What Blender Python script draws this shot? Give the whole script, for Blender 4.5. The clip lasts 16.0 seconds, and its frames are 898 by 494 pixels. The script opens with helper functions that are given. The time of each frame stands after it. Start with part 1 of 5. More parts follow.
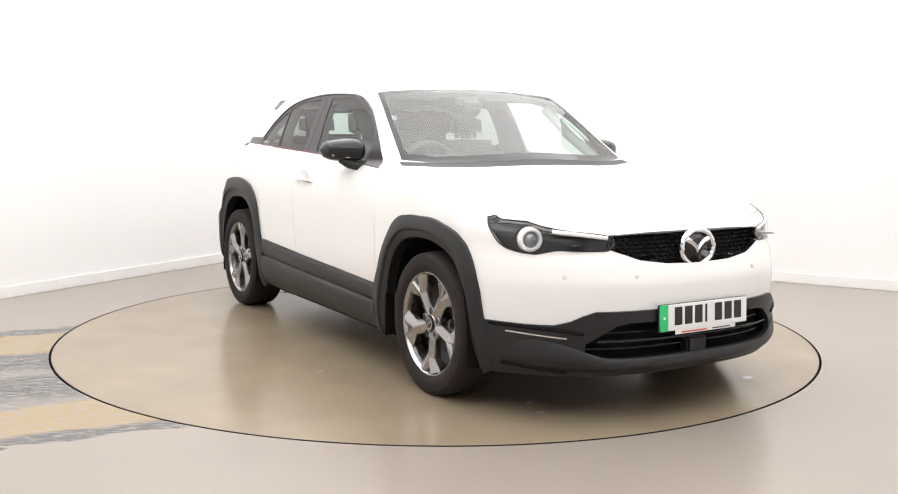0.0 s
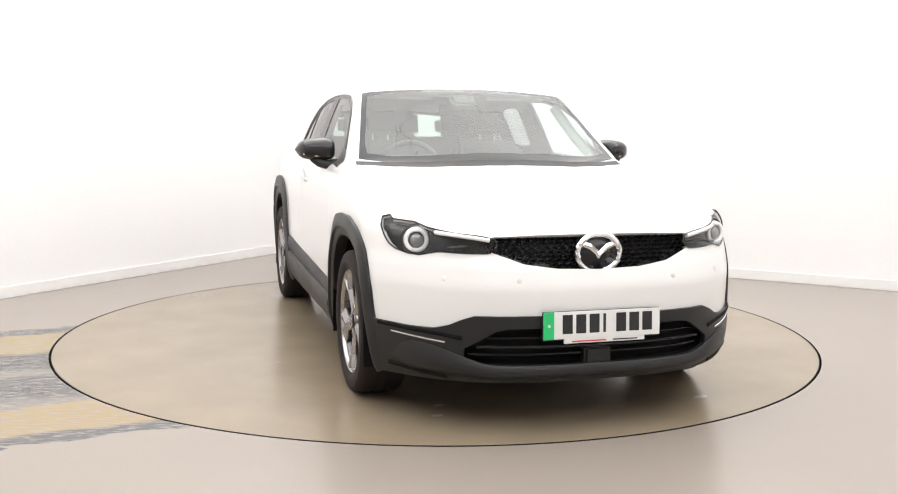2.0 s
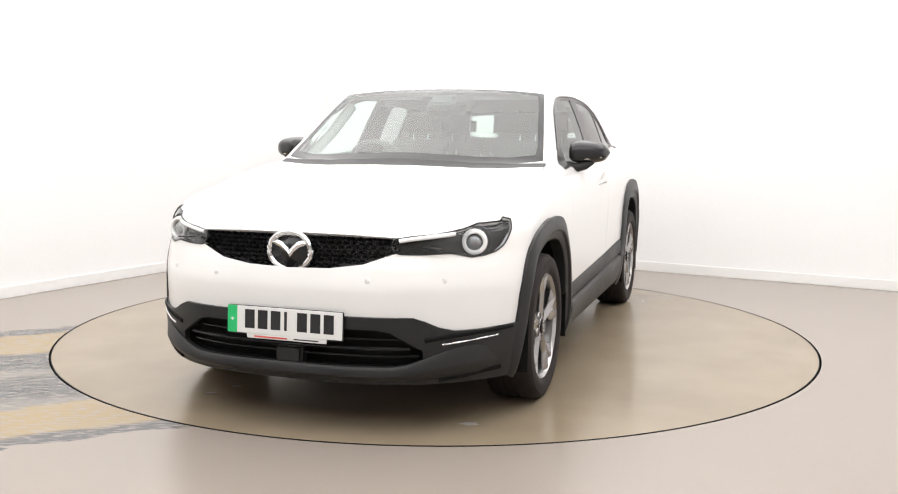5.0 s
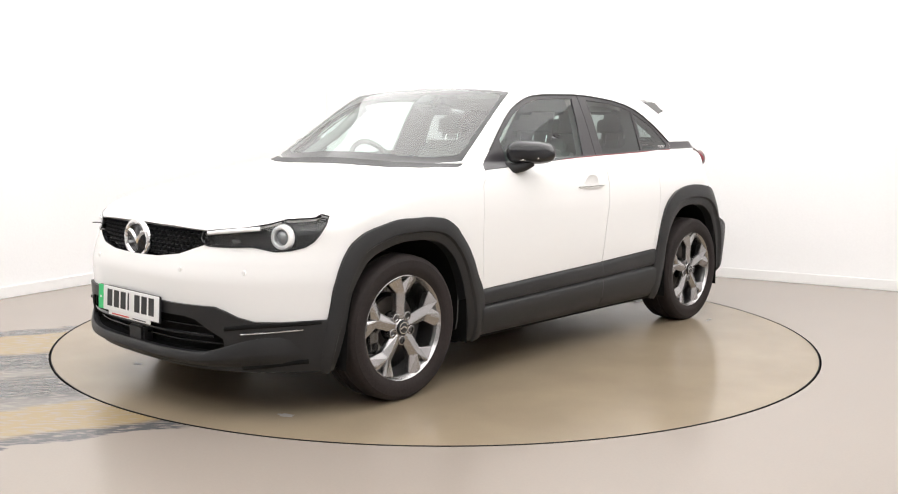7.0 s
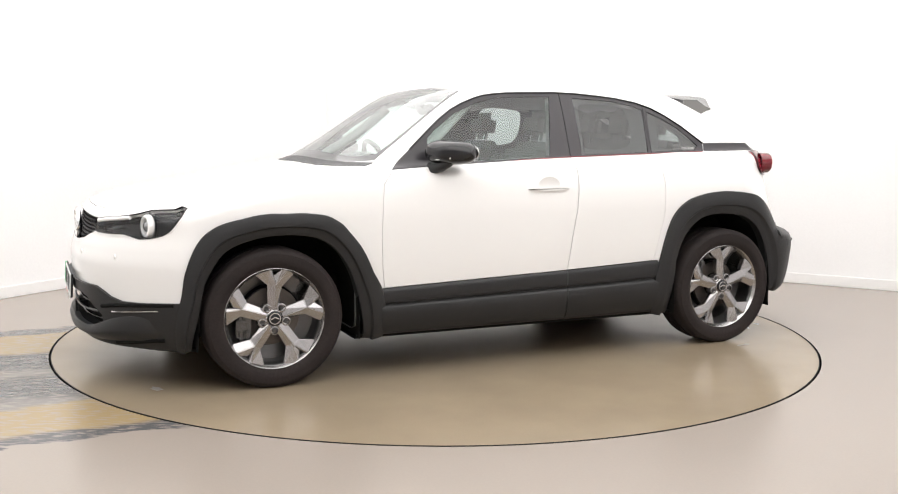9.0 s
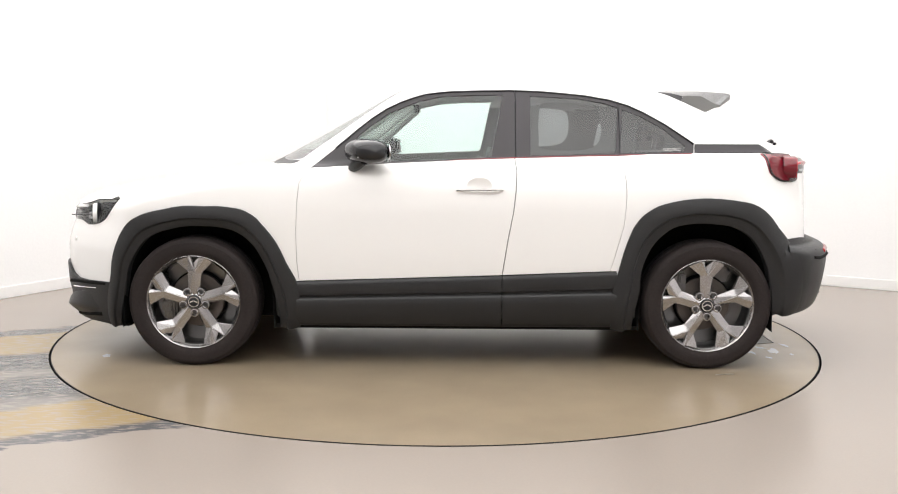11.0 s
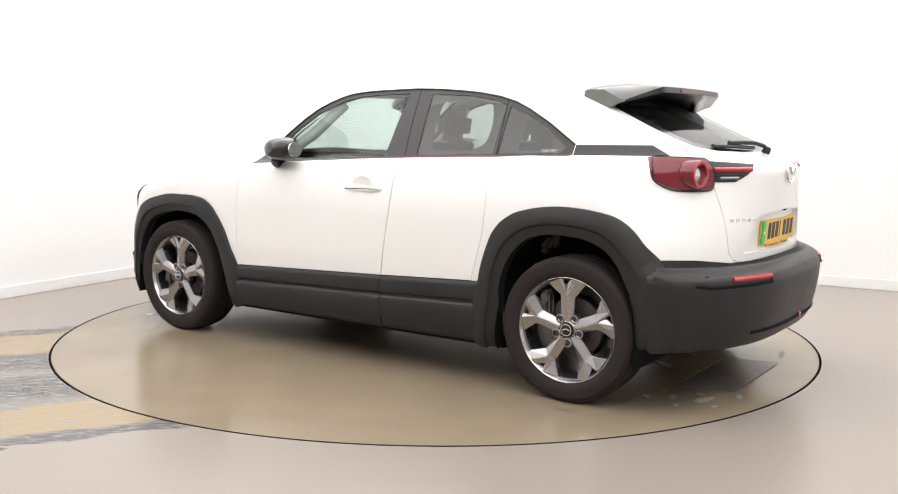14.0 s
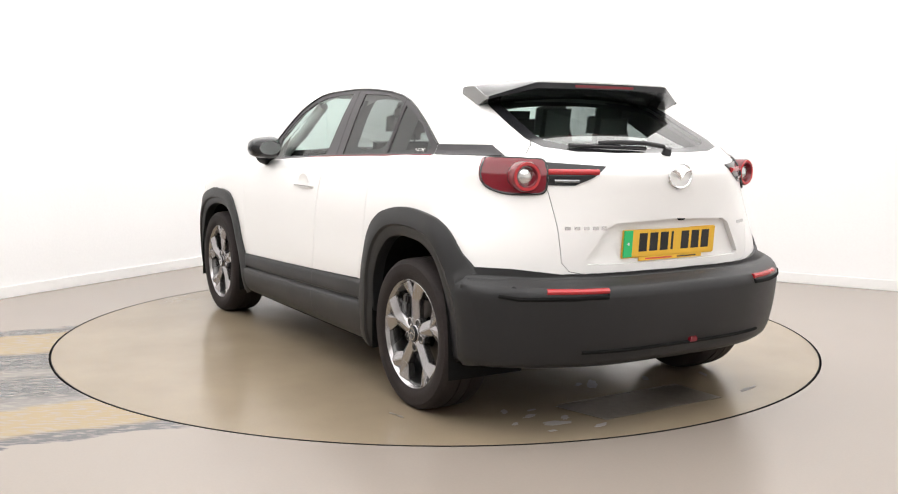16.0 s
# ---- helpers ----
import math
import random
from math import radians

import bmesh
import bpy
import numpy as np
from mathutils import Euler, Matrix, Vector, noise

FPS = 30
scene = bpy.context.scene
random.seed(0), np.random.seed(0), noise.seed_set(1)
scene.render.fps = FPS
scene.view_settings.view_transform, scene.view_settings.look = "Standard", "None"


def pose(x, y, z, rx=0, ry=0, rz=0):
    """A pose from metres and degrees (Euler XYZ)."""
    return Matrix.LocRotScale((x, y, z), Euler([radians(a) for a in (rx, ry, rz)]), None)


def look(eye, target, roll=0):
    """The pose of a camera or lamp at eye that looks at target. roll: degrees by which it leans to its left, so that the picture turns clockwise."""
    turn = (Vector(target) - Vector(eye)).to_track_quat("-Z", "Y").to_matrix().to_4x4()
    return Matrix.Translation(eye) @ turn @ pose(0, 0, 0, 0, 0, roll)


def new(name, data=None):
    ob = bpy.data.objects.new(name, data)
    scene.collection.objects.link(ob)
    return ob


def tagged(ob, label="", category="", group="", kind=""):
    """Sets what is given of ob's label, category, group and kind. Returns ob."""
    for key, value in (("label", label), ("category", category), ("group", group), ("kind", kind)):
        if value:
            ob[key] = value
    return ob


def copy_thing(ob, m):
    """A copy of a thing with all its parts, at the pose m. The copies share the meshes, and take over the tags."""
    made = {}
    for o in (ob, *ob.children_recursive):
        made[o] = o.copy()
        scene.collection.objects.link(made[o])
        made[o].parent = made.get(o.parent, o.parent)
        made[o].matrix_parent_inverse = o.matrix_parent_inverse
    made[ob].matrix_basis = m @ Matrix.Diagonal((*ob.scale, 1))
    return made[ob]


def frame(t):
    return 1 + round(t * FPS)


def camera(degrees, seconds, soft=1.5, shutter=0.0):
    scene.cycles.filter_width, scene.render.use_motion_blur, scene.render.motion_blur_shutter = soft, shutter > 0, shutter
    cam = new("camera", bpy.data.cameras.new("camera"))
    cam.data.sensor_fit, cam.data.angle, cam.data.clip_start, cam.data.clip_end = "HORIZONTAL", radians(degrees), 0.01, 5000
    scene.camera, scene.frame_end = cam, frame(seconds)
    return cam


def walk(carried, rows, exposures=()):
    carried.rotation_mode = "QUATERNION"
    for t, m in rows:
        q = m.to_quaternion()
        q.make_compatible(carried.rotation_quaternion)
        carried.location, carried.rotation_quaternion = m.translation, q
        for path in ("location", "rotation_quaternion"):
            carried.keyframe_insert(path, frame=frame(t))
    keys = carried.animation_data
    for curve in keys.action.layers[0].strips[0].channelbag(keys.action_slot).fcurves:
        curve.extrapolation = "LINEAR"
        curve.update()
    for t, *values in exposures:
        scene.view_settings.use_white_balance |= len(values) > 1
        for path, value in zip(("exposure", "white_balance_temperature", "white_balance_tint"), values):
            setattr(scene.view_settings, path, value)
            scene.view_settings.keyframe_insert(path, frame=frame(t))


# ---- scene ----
# ---------- camera: on a fixed stand before the turntable ----------
cam = camera(50.41, 16.0, soft=1.1)
EYE = Vector((0.0, -5.8211, 1.2224))
YAW, PITCH, ROLL = -0.0118, -0.1214, 0.0092
AHEAD = Vector((-math.sin(YAW) * math.cos(PITCH), math.cos(YAW) * math.cos(PITCH), math.sin(PITCH)))
STAND = look(EYE, EYE + AHEAD, math.degrees(ROLL))
walk(cam, [(0.0, STAND), (16.0, STAND)], exposures=[(0.0, 0.0), (16.0, 0.0)])

# ---------- light ----------
world = bpy.data.worlds.new("world")
scene.world = world
world.use_nodes = True
world.node_tree.nodes["Background"].inputs[0].default_value = (1, 1, 1, 1)
world.node_tree.nodes["Background"].inputs[1].default_value = 0.05


# ---------- materials ----------
def material(name, color, rough=0.5, metal=0.0, grain=0.0, scale=40.0, bump=0.0, vary=0.0, vary_scale=2.0, coat=0.0, spec=0.5):
    """A surface with fine grain, larger stains and relief."""
    m = bpy.data.materials.new(name)
    m.use_nodes = True
    nt = m.node_tree
    b = nt.nodes["Principled BSDF"]
    b.inputs["Base Color"].default_value = (*color, 1)
    b.inputs["Roughness"].default_value = rough
    b.inputs["Metallic"].default_value = metal
    b.inputs["Coat Weight"].default_value = coat
    b.inputs["Specular IOR Level"].default_value = spec
    if grain or bump or vary:
        co = nt.nodes.new("ShaderNodeTexCoord")
        n1 = nt.nodes.new("ShaderNodeTexNoise")
        n1.inputs["Scale"].default_value = scale
        n1.inputs["Detail"].default_value = 4
        n2 = nt.nodes.new("ShaderNodeTexNoise")
        n2.inputs["Scale"].default_value = vary_scale
        n2.inputs["Detail"].default_value = 5
        nt.links.new(co.outputs["Object"], n1.inputs["Vector"])
        nt.links.new(co.outputs["Object"], n2.inputs["Vector"])
        def mult(src, amount, first):
            ramp = nt.nodes.new("ShaderNodeMapRange")
            ramp.inputs["From Min"].default_value, ramp.inputs["From Max"].default_value = 0.3, 0.7
            ramp.inputs["To Min"].default_value, ramp.inputs["To Max"].default_value = 1 - amount, 1 + amount
            nt.links.new(src.outputs[0], ramp.inputs[0])
            mix = nt.nodes.new("ShaderNodeMix")
            mix.data_type, mix.blend_type = "RGBA", "MULTIPLY"
            mix.inputs["Factor"].default_value = 1
            if first is None:
                mix.inputs["A"].default_value = (*color, 1)
            else:
                nt.links.new(first, mix.inputs["A"])
            nt.links.new(ramp.outputs[0], mix.inputs["B"])
            return mix.outputs["Result"]
        out = mult(n1, grain, None)
        out = mult(n2, vary, out)
        nt.links.new(out, b.inputs["Base Color"])
        rr = nt.nodes.new("ShaderNodeMapRange")
        rr.inputs["To Min"].default_value, rr.inputs["To Max"].default_value = rough * 0.8, min(1, rough * 1.2)
        nt.links.new(n2.outputs[0], rr.inputs[0])
        nt.links.new(rr.outputs[0], b.inputs["Roughness"])
        if bump:
            bp = nt.nodes.new("ShaderNodeBump")
            bp.inputs["Strength"].default_value = 1
            bp.inputs["Distance"].default_value = bump
            nt.links.new(n1.outputs[0], bp.inputs["Height"])
            nt.links.new(bp.outputs[0], b.inputs["Normal"])
    return m


def glass_material(name, tint, clear_gloss=0.07, rough=0.0):
    """Thin sheet glass: tinted and clear, with gloss that grows at a slant."""
    m = bpy.data.materials.new(name)
    m.use_nodes = True
    nt = m.node_tree
    nt.nodes.remove(nt.nodes["Principled BSDF"])
    out = nt.nodes["Material Output"]
    clear = nt.nodes.new("ShaderNodeBsdfTransparent")
    clear.inputs[0].default_value = (*tint, 1)
    gloss = nt.nodes.new("ShaderNodeBsdfGlossy")
    gloss.inputs["Roughness"].default_value = rough
    slant = nt.nodes.new("ShaderNodeLayerWeight")
    power = nt.nodes.new("ShaderNodeMath")
    power.operation = "POWER"
    power.inputs[1].default_value = 5.0
    nt.links.new(slant.outputs["Facing"], power.inputs[0])
    amount = nt.nodes.new("ShaderNodeMapRange")
    amount.inputs["To Min"].default_value, amount.inputs["To Max"].default_value = clear_gloss, 0.95
    nt.links.new(power.outputs[0], amount.inputs[0])
    mix = nt.nodes.new("ShaderNodeMixShader")
    nt.links.new(amount.outputs[0], mix.inputs[0])
    nt.links.new(clear.outputs[0], mix.inputs[1])
    nt.links.new(gloss.outputs[0], mix.inputs[2])
    nt.links.new(mix.outputs[0], out.inputs[0])
    return m


def glow(name, color, strength):
    m = bpy.data.materials.new(name)
    m.use_nodes = True
    b = m.node_tree.nodes["Principled BSDF"]
    b.inputs["Base Color"].default_value = (*color, 1)
    b.inputs["Emission Color"].default_value = (*color, 1)
    b.inputs["Emission Strength"].default_value = strength
    return m


WALL = material("white_wall_paint", (0.84, 0.835, 0.835), 0.7, grain=0.01, scale=60, bump=0.0006, vary=0.012, vary_scale=0.8)
SKIRT = material("white_gloss_paint", (0.82, 0.81, 0.80), 0.35, grain=0.01, vary=0.02)
FLOOR = material("grey_floor_paint", (0.280, 0.242, 0.210), 0.27, grain=0.015, scale=90, vary=0.02, vary_scale=0.6)
DISC = material("turntable_floor_paint", (0.262, 0.210, 0.148), 0.20, grain=0.03, scale=120, bump=0.0002, vary=0.07, vary_scale=2.2)
CEIL = material("white_ceiling_paint", (0.8, 0.8, 0.8), 0.8, grain=0.01, vary=0.02)
DARK = material("dark_pit", (0.008, 0.008, 0.008), 0.9, grain=0.2, spec=0.12)
WHITE = material("white_car_paint", (0.80, 0.79, 0.78), 0.3, coat=0.7)
CLAD = material("black_grained_plastic", (0.015, 0.015, 0.016), 0.45, grain=0.12, scale=700, bump=0.0003, vary=0.10, vary_scale=4, spec=0.38)
GLOSS = material("black_gloss_trim", (0.014, 0.014, 0.016), 0.16, coat=0.15, spec=0.35)
FRAME = material("dark_grey_pillar_trim", (0.035, 0.032, 0.036), 0.3, grain=0.03, vary=0.04, spec=0.4)
TRIM = material("dark_grey_cabin_trim", (0.085, 0.09, 0.087), 0.7, grain=0.1, scale=200, bump=0.0003, vary=0.08)
LINER = material("pale_grey_headliner", (0.42, 0.43, 0.415), 0.9, grain=0.05, scale=300, bump=0.0003)
SEAT = material("grey_seat_cloth", (0.14, 0.146, 0.14), 0.9, grain=0.15, scale=250, bump=0.0005, vary=0.1, vary_scale=6)
ALLOY = material("grey_alloy", (0.40, 0.39, 0.395), 0.22, metal=0.95, grain=0.03, scale=200, vary=0.04)
ALLOY_DARK = material("dark_grey_alloy", (0.075, 0.075, 0.078), 0.35, metal=0.7, grain=0.05, scale=200)
BARREL = material("grey_wheel_barrel", (0.13, 0.128, 0.128), 0.28, metal=0.9, grain=0.05, scale=200)
STEEL = material("worn_brake_steel", (0.11, 0.095, 0.085), 0.5, metal=0.6, grain=0.1, scale=150, vary=0.15, vary_scale=8)
SILVER = material("spoiler_sheen_grey", (0.20, 0.20, 0.195), 0.22, metal=0.4, coat=0.4)
CHROME = material("bright_chrome", (0.82, 0.82, 0.83), 0.12, metal=1.0)
PLATE_W = material("white_plate", (0.75, 0.75, 0.74), 0.4, grain=0.01)
PLATE_Y = material("yellow_plate", (0.78, 0.46, 0.04), 0.4, grain=0.01)
PLATE_G = material("green_plate_band", (0.02, 0.50, 0.16), 0.4, grain=0.01)
INK = material("black_plate_paint", (0.012, 0.012, 0.014), 0.5, grain=0.02)
RED_INK = material("red_print", (0.55, 0.06, 0.04), 0.5, grain=0.02)
LAMP_RED = material("red_lamp_glass", (0.15, 0.004, 0.012), 0.12, coat=0.25)
LAMP_REFL = material("red_reflector", (0.42, 0.014, 0.02), 0.25, coat=0.4)
LAMP_SILVER = material("silver_lamp_reflector", (0.7, 0.7, 0.7), 0.2, metal=0.9)
LAMP_WHITE = material("white_lamp_ring", (0.86, 0.86, 0.86), 0.25, coat=0.3)
LENS = material("grey_lamp_lens", (0.30, 0.31, 0.32), 0.12, metal=0.6, coat=0.5)
LAMP_FIN = material("bright_lamp_strip", (0.90, 0.90, 0.90), 0.25, coat=0.4)
RED_LINE = material("dark_red_seal", (0.22, 0.02, 0.03), 0.5, grain=0.03)
SCREEN = glass_material("clear_windscreen_glass", (0.76, 0.87, 0.83), 0.14)
PANE = glass_material("tinted_side_glass", (0.84, 0.96, 0.93), 0.07)
PRIVACY = glass_material("dark_tinted_glass", (0.40, 0.425, 0.43), 0.08)
COVER = glass_material("clear_lamp_cover", (0.85, 0.86, 0.87), 0.05)
TYRE = material("black_tyre_rubber", (0.021, 0.016, 0.0155), 0.75, grain=0.15, scale=90, bump=0.001, vary=0.15, vary_scale=5, spec=0.25)
LAMP = glow("lamp_diffuser", (1.0, 0.992, 0.985), 2.36)


def worn_bands(m):
    """Long worn bands of ochre and slate, left where paint has gone on the drive-in side of the floor."""
    nt = m.node_tree
    b = nt.nodes["Principled BSDF"]
    old = b.inputs["Base Color"].links[0].from_socket
    nt.links.remove(b.inputs["Roughness"].links[0])
    co = nt.nodes.new("ShaderNodeTexCoord")
    def dot(v):
        d = nt.nodes.new("ShaderNodeVectorMath")
        d.operation = "DOT_PRODUCT"
        d.inputs[1].default_value = v
        nt.links.new(co.outputs["Object"], d.inputs[0])
        return d.outputs["Value"]
    def add(a, c, scale):
        n = nt.nodes.new("ShaderNodeMath")
        n.operation = "MULTIPLY_ADD"
        nt.links.new(c, n.inputs[0])
        n.inputs[1].default_value = scale
        nt.links.new(a, n.inputs[2])
        return n.outputs[0]
    across, along = dot((-0.407, 0.9135, 0)), dot((0.9135, 0.407, 0))
    stretch = nt.nodes.new("ShaderNodeMapping")
    stretch.inputs["Rotation"].default_value = (0, 0, radians(-24))
    stretch.inputs["Scale"].default_value = (1.6, 6.0, 1)
    nt.links.new(co.outputs["Object"], stretch.inputs["Vector"])
    noise_node = nt.nodes.new("ShaderNodeTexNoise")
    noise_node.inputs["Scale"].default_value, noise_node.inputs["Detail"].default_value = 1.5, 7
    nt.links.new(stretch.outputs[0], noise_node.inputs["Vector"])
    shift = add(across, noise_node.outputs[0], 0.22)
    unit = nt.nodes.new("ShaderNodeMapRange")
    unit.inputs["From Min"].default_value, unit.inputs["From Max"].default_value = -1.6, 1.2
    nt.links.new(shift, unit.inputs[0])
    ramp = nt.nodes.new("ShaderNodeValToRGB")
    ochre, slate, grey = (0.29, 0.215, 0.115, 1), (0.085, 0.085, 0.088, 1), (0.19, 0.175, 0.155, 1)
    stops = [(-1.60, None), (-1.285, slate), (-1.19, slate), (-1.13, ochre), (-0.76, ochre), (-0.70, grey), (-0.50, slate), (-0.25, slate), (-0.1, grey), (0.05, slate), (0.30, slate), (0.42, ochre), (0.84, ochre), (0.89, slate), (1.0, slate), (1.04, None)]
    el = ramp.color_ramp.elements
    base = (0.280, 0.242, 0.210, 1)
    for k, (s, c) in enumerate(stops):
        p = (s + 1.6) / 2.8
        e = el[0] if k == 0 else el.new(p)
        e.position, e.color = p, c or base
    el[-1].color = base
    nt.links.new(unit.outputs[0], ramp.inputs[0])
    ramp.color_ramp.interpolation = "EASE"
    # worn through only in part, and only on the drive-in side
    patch = nt.nodes.new("ShaderNodeMapRange")
    patch.inputs["From Min"].default_value, patch.inputs["From Max"].default_value = -1.72, -1.80
    nt.links.new(along, patch.inputs[0])
    inside = nt.nodes.new("ShaderNodeMapRange")
    inside.inputs["From Min"].default_value, inside.inputs["From Max"].default_value = -1.29, -1.28
    nt.links.new(shift, inside.inputs[0])
    outside = nt.nodes.new("ShaderNodeMapRange")
    outside.inputs["From Min"].default_value, outside.inputs["From Max"].default_value = 1.05, 1.035
    nt.links.new(shift, outside.inputs[0])
    def times(a, c):
        n = nt.nodes.new("ShaderNodeMath")
        n.operation = "MULTIPLY"
        nt.links.new(a, n.inputs[0])
        nt.links.new(c, n.inputs[1])
        return n.outputs[0]
    mask = times(times(patch.outputs[0], inside.outputs[0]), outside.outputs[0])
    fine = nt.nodes.new("ShaderNodeTexNoise")
    fine.inputs["Scale"].default_value, fine.inputs["Detail"].default_value = 9, 6
    nt.links.new(stretch.outputs[0], fine.inputs["Vector"])
    part_worn = nt.nodes.new("ShaderNodeMapRange")
    part_worn.inputs["From Min"].default_value, part_worn.inputs["From Max"].default_value = 0.40, 0.50
    part_worn.inputs["To Min"].default_value = 0.35
    nt.links.new(fine.outputs[0], part_worn.inputs[0])
    mix = nt.nodes.new("ShaderNodeMix")
    mix.data_type = "RGBA"
    nt.links.new(times(mask, part_worn.outputs[0]), mix.inputs["Factor"])
    nt.links.new(old, mix.inputs["A"])
    nt.links.new(ramp.outputs[0], mix.inputs["B"])
    nt.links.new(mix.outputs["Result"], b.inputs["Base Color"])


worn_bands(FLOOR)
WORN = material("worn_dark_floor", (0.13, 0.115, 0.095), 0.35, grain=0.2, scale=30, vary=0.2, vary_scale=6)
# Wet film; the white wall's reflection is partly put into its pale base.
GLINT_FILM = material("wet_film_pale_glint", (0.48, 0.46, 0.43), 0.05, coat=1.0, spec=1.0)


# ---------- mesh helpers ----------
def mesh_of(bm, name, mat, smooth=True):
    me = bpy.data.meshes.new(name)
    bm.to_mesh(me)
    bm.free()
    if mat:
        me.materials.append(mat)
    me.polygons.foreach_set("use_smooth", [smooth] * len(me.polygons))
    if smooth:
        me.set_sharp_from_angle(angle=radians(38))
    return me


def part(name, bm, mat, parent, label="", smooth=True, at=None):
    ob = new(name, mesh_of(bm, name, mat, smooth))
    ob.parent = parent
    if at is not None:
        ob.matrix_basis = at
    return tagged(ob, label)


def structure(name, bm, mat, label, smooth=False):
    return tagged(new(name, mesh_of(bm, name, mat, smooth)), label, name.split("_")[0], kind="structure")


def box(sx, sy, sz, at=(0, 0, 0), bevel=0.0, turn=None):
    """A box with soft edges, round its centre."""
    bm = bmesh.new()
    bmesh.ops.create_cube(bm, size=1)
    bmesh.ops.scale(bm, vec=(sx, sy, sz), verts=bm.verts)
    if bevel:
        bmesh.ops.bevel(bm, geom=bm.edges[:], offset=bevel, segments=2, affect="EDGES")
    if turn is not None:
        bmesh.ops.transform(bm, matrix=turn.to_4x4(), verts=bm.verts)
    bmesh.ops.translate(bm, vec=at, verts=bm.verts)
    return bm


def join(*parts):
    """One bmesh out of several."""
    first = parts[0]
    for other in parts[1:]:
        me = bpy.data.meshes.new("joined")
        other.to_mesh(me)
        other.free()
        first.from_mesh(me)
        bpy.data.meshes.remove(me)
    return first


def lathe(profile, n=64, closed=False, axis="y"):
    """Turns a profile of (radius, along) round the axis."""
    bm = bmesh.new()
    rings = []
    for k in range(n):
        a = 2 * math.pi * k / n
        ring = []
        for r, h in profile:
            p = (r * math.cos(a), h, r * math.sin(a)) if axis == "y" else (r * math.cos(a), r * math.sin(a), h)
            ring.append(bm.verts.new(p))
        rings.append(ring)
    m = len(profile)
    for k in range(n):
        a, b = rings[k], rings[(k + 1) % n]
        for j in range(m if closed else m - 1):
            i = (j + 1) % m
            bm.faces.new((a[j], b[j], b[i], a[i]))
    bmesh.ops.remove_doubles(bm, verts=bm.verts, dist=1e-5)
    bmesh.ops.recalc_face_normals(bm, faces=bm.faces)
    return bm


def prism(points, h0, h1, bevel=0.0):
    """A flat outline in x, y raised from h0 to h1 along z."""
    bm = bmesh.new()
    low = [bm.verts.new((x, y, h0)) for x, y in points]
    high = [bm.verts.new((x, y, h1)) for x, y in points]
    n = len(points)
    bm.faces.new(low[::-1])
    top = bm.faces.new(high)
    for k in range(n):
        bm.faces.new((low[k], low[(k + 1) % n], high[(k + 1) % n], high[k]))
    bmesh.ops.recalc_face_normals(bm, faces=bm.faces)
    if bevel:
        bmesh.ops.bevel(bm, geom=list(top.edges), offset=bevel, segments=2, affect="EDGES")
    return bm


# ---------- the room, turned 30 degrees to the camera's line ----------
RADIUS = 2.2185
LEFT_A, LEFT_B = Vector((-3.128, 0.921, 0)), Vector((-1.804, 3.234, 0))
RIGHT_A, RIGHT_B = Vector((1.895, 2.549, 0)), Vector((3.627, 1.547, 0))


def meet(a, b, c, d):
    r, s = b - a, d - c
    return a + r * ((c - a).cross(s).z / r.cross(s).z)


CORNER = meet(LEFT_A, LEFT_B, RIGHT_A, RIGHT_B)
LEFT_WAY = (LEFT_A - LEFT_B).normalized()
RIGHT_WAY = (RIGHT_B - RIGHT_A).normalized()
HIGH, LONG_LEFT, LONG_RIGHT = 3.4, 11.5, 9.5


def wall(name, a, b, label):
    """A wall 12 cm thick whose inner face runs from a to b; the room lies to the left of that way."""
    way = (b - a).normalized()
    out = Vector((way.y, -way.x, 0))
    turn = Matrix((way, -out, (0, 0, 1))).transposed()
    mid = (a + b) / 2
    n = (b - a).length
    structure(name, box(n + 0.24, 0.12, HIGH + 0.2, mid + out * 0.06 + Vector((0, 0, HIGH / 2)), 0, turn), WALL, label)
    bm = box(n, 0.018, 0.085, mid - out * 0.009 + Vector((0, 0, 0.0425)), 0.004, turn)
    structure("baseboard_" + name, bm, SKIRT, "low white painted skirting board along the wall")


FAR_LEFT = CORNER + LEFT_WAY * LONG_LEFT
FAR_RIGHT = CORNER + RIGHT_WAY * LONG_RIGHT
BACK = FAR_LEFT + RIGHT_WAY * LONG_RIGHT
wall("wall_north", FAR_RIGHT, CORNER, "plain white painted studio wall")
wall("wall_west", CORNER, FAR_LEFT, "plain white painted studio wall")
wall("wall_south", FAR_LEFT, BACK, "plain white painted studio wall")
wall("wall_east", BACK, FAR_RIGHT, "plain white painted studio wall")
ROOM_TURN = Matrix((RIGHT_WAY, -LEFT_WAY, (0, 0, 1))).transposed()
ROOM_MID = (CORNER + BACK) / 2


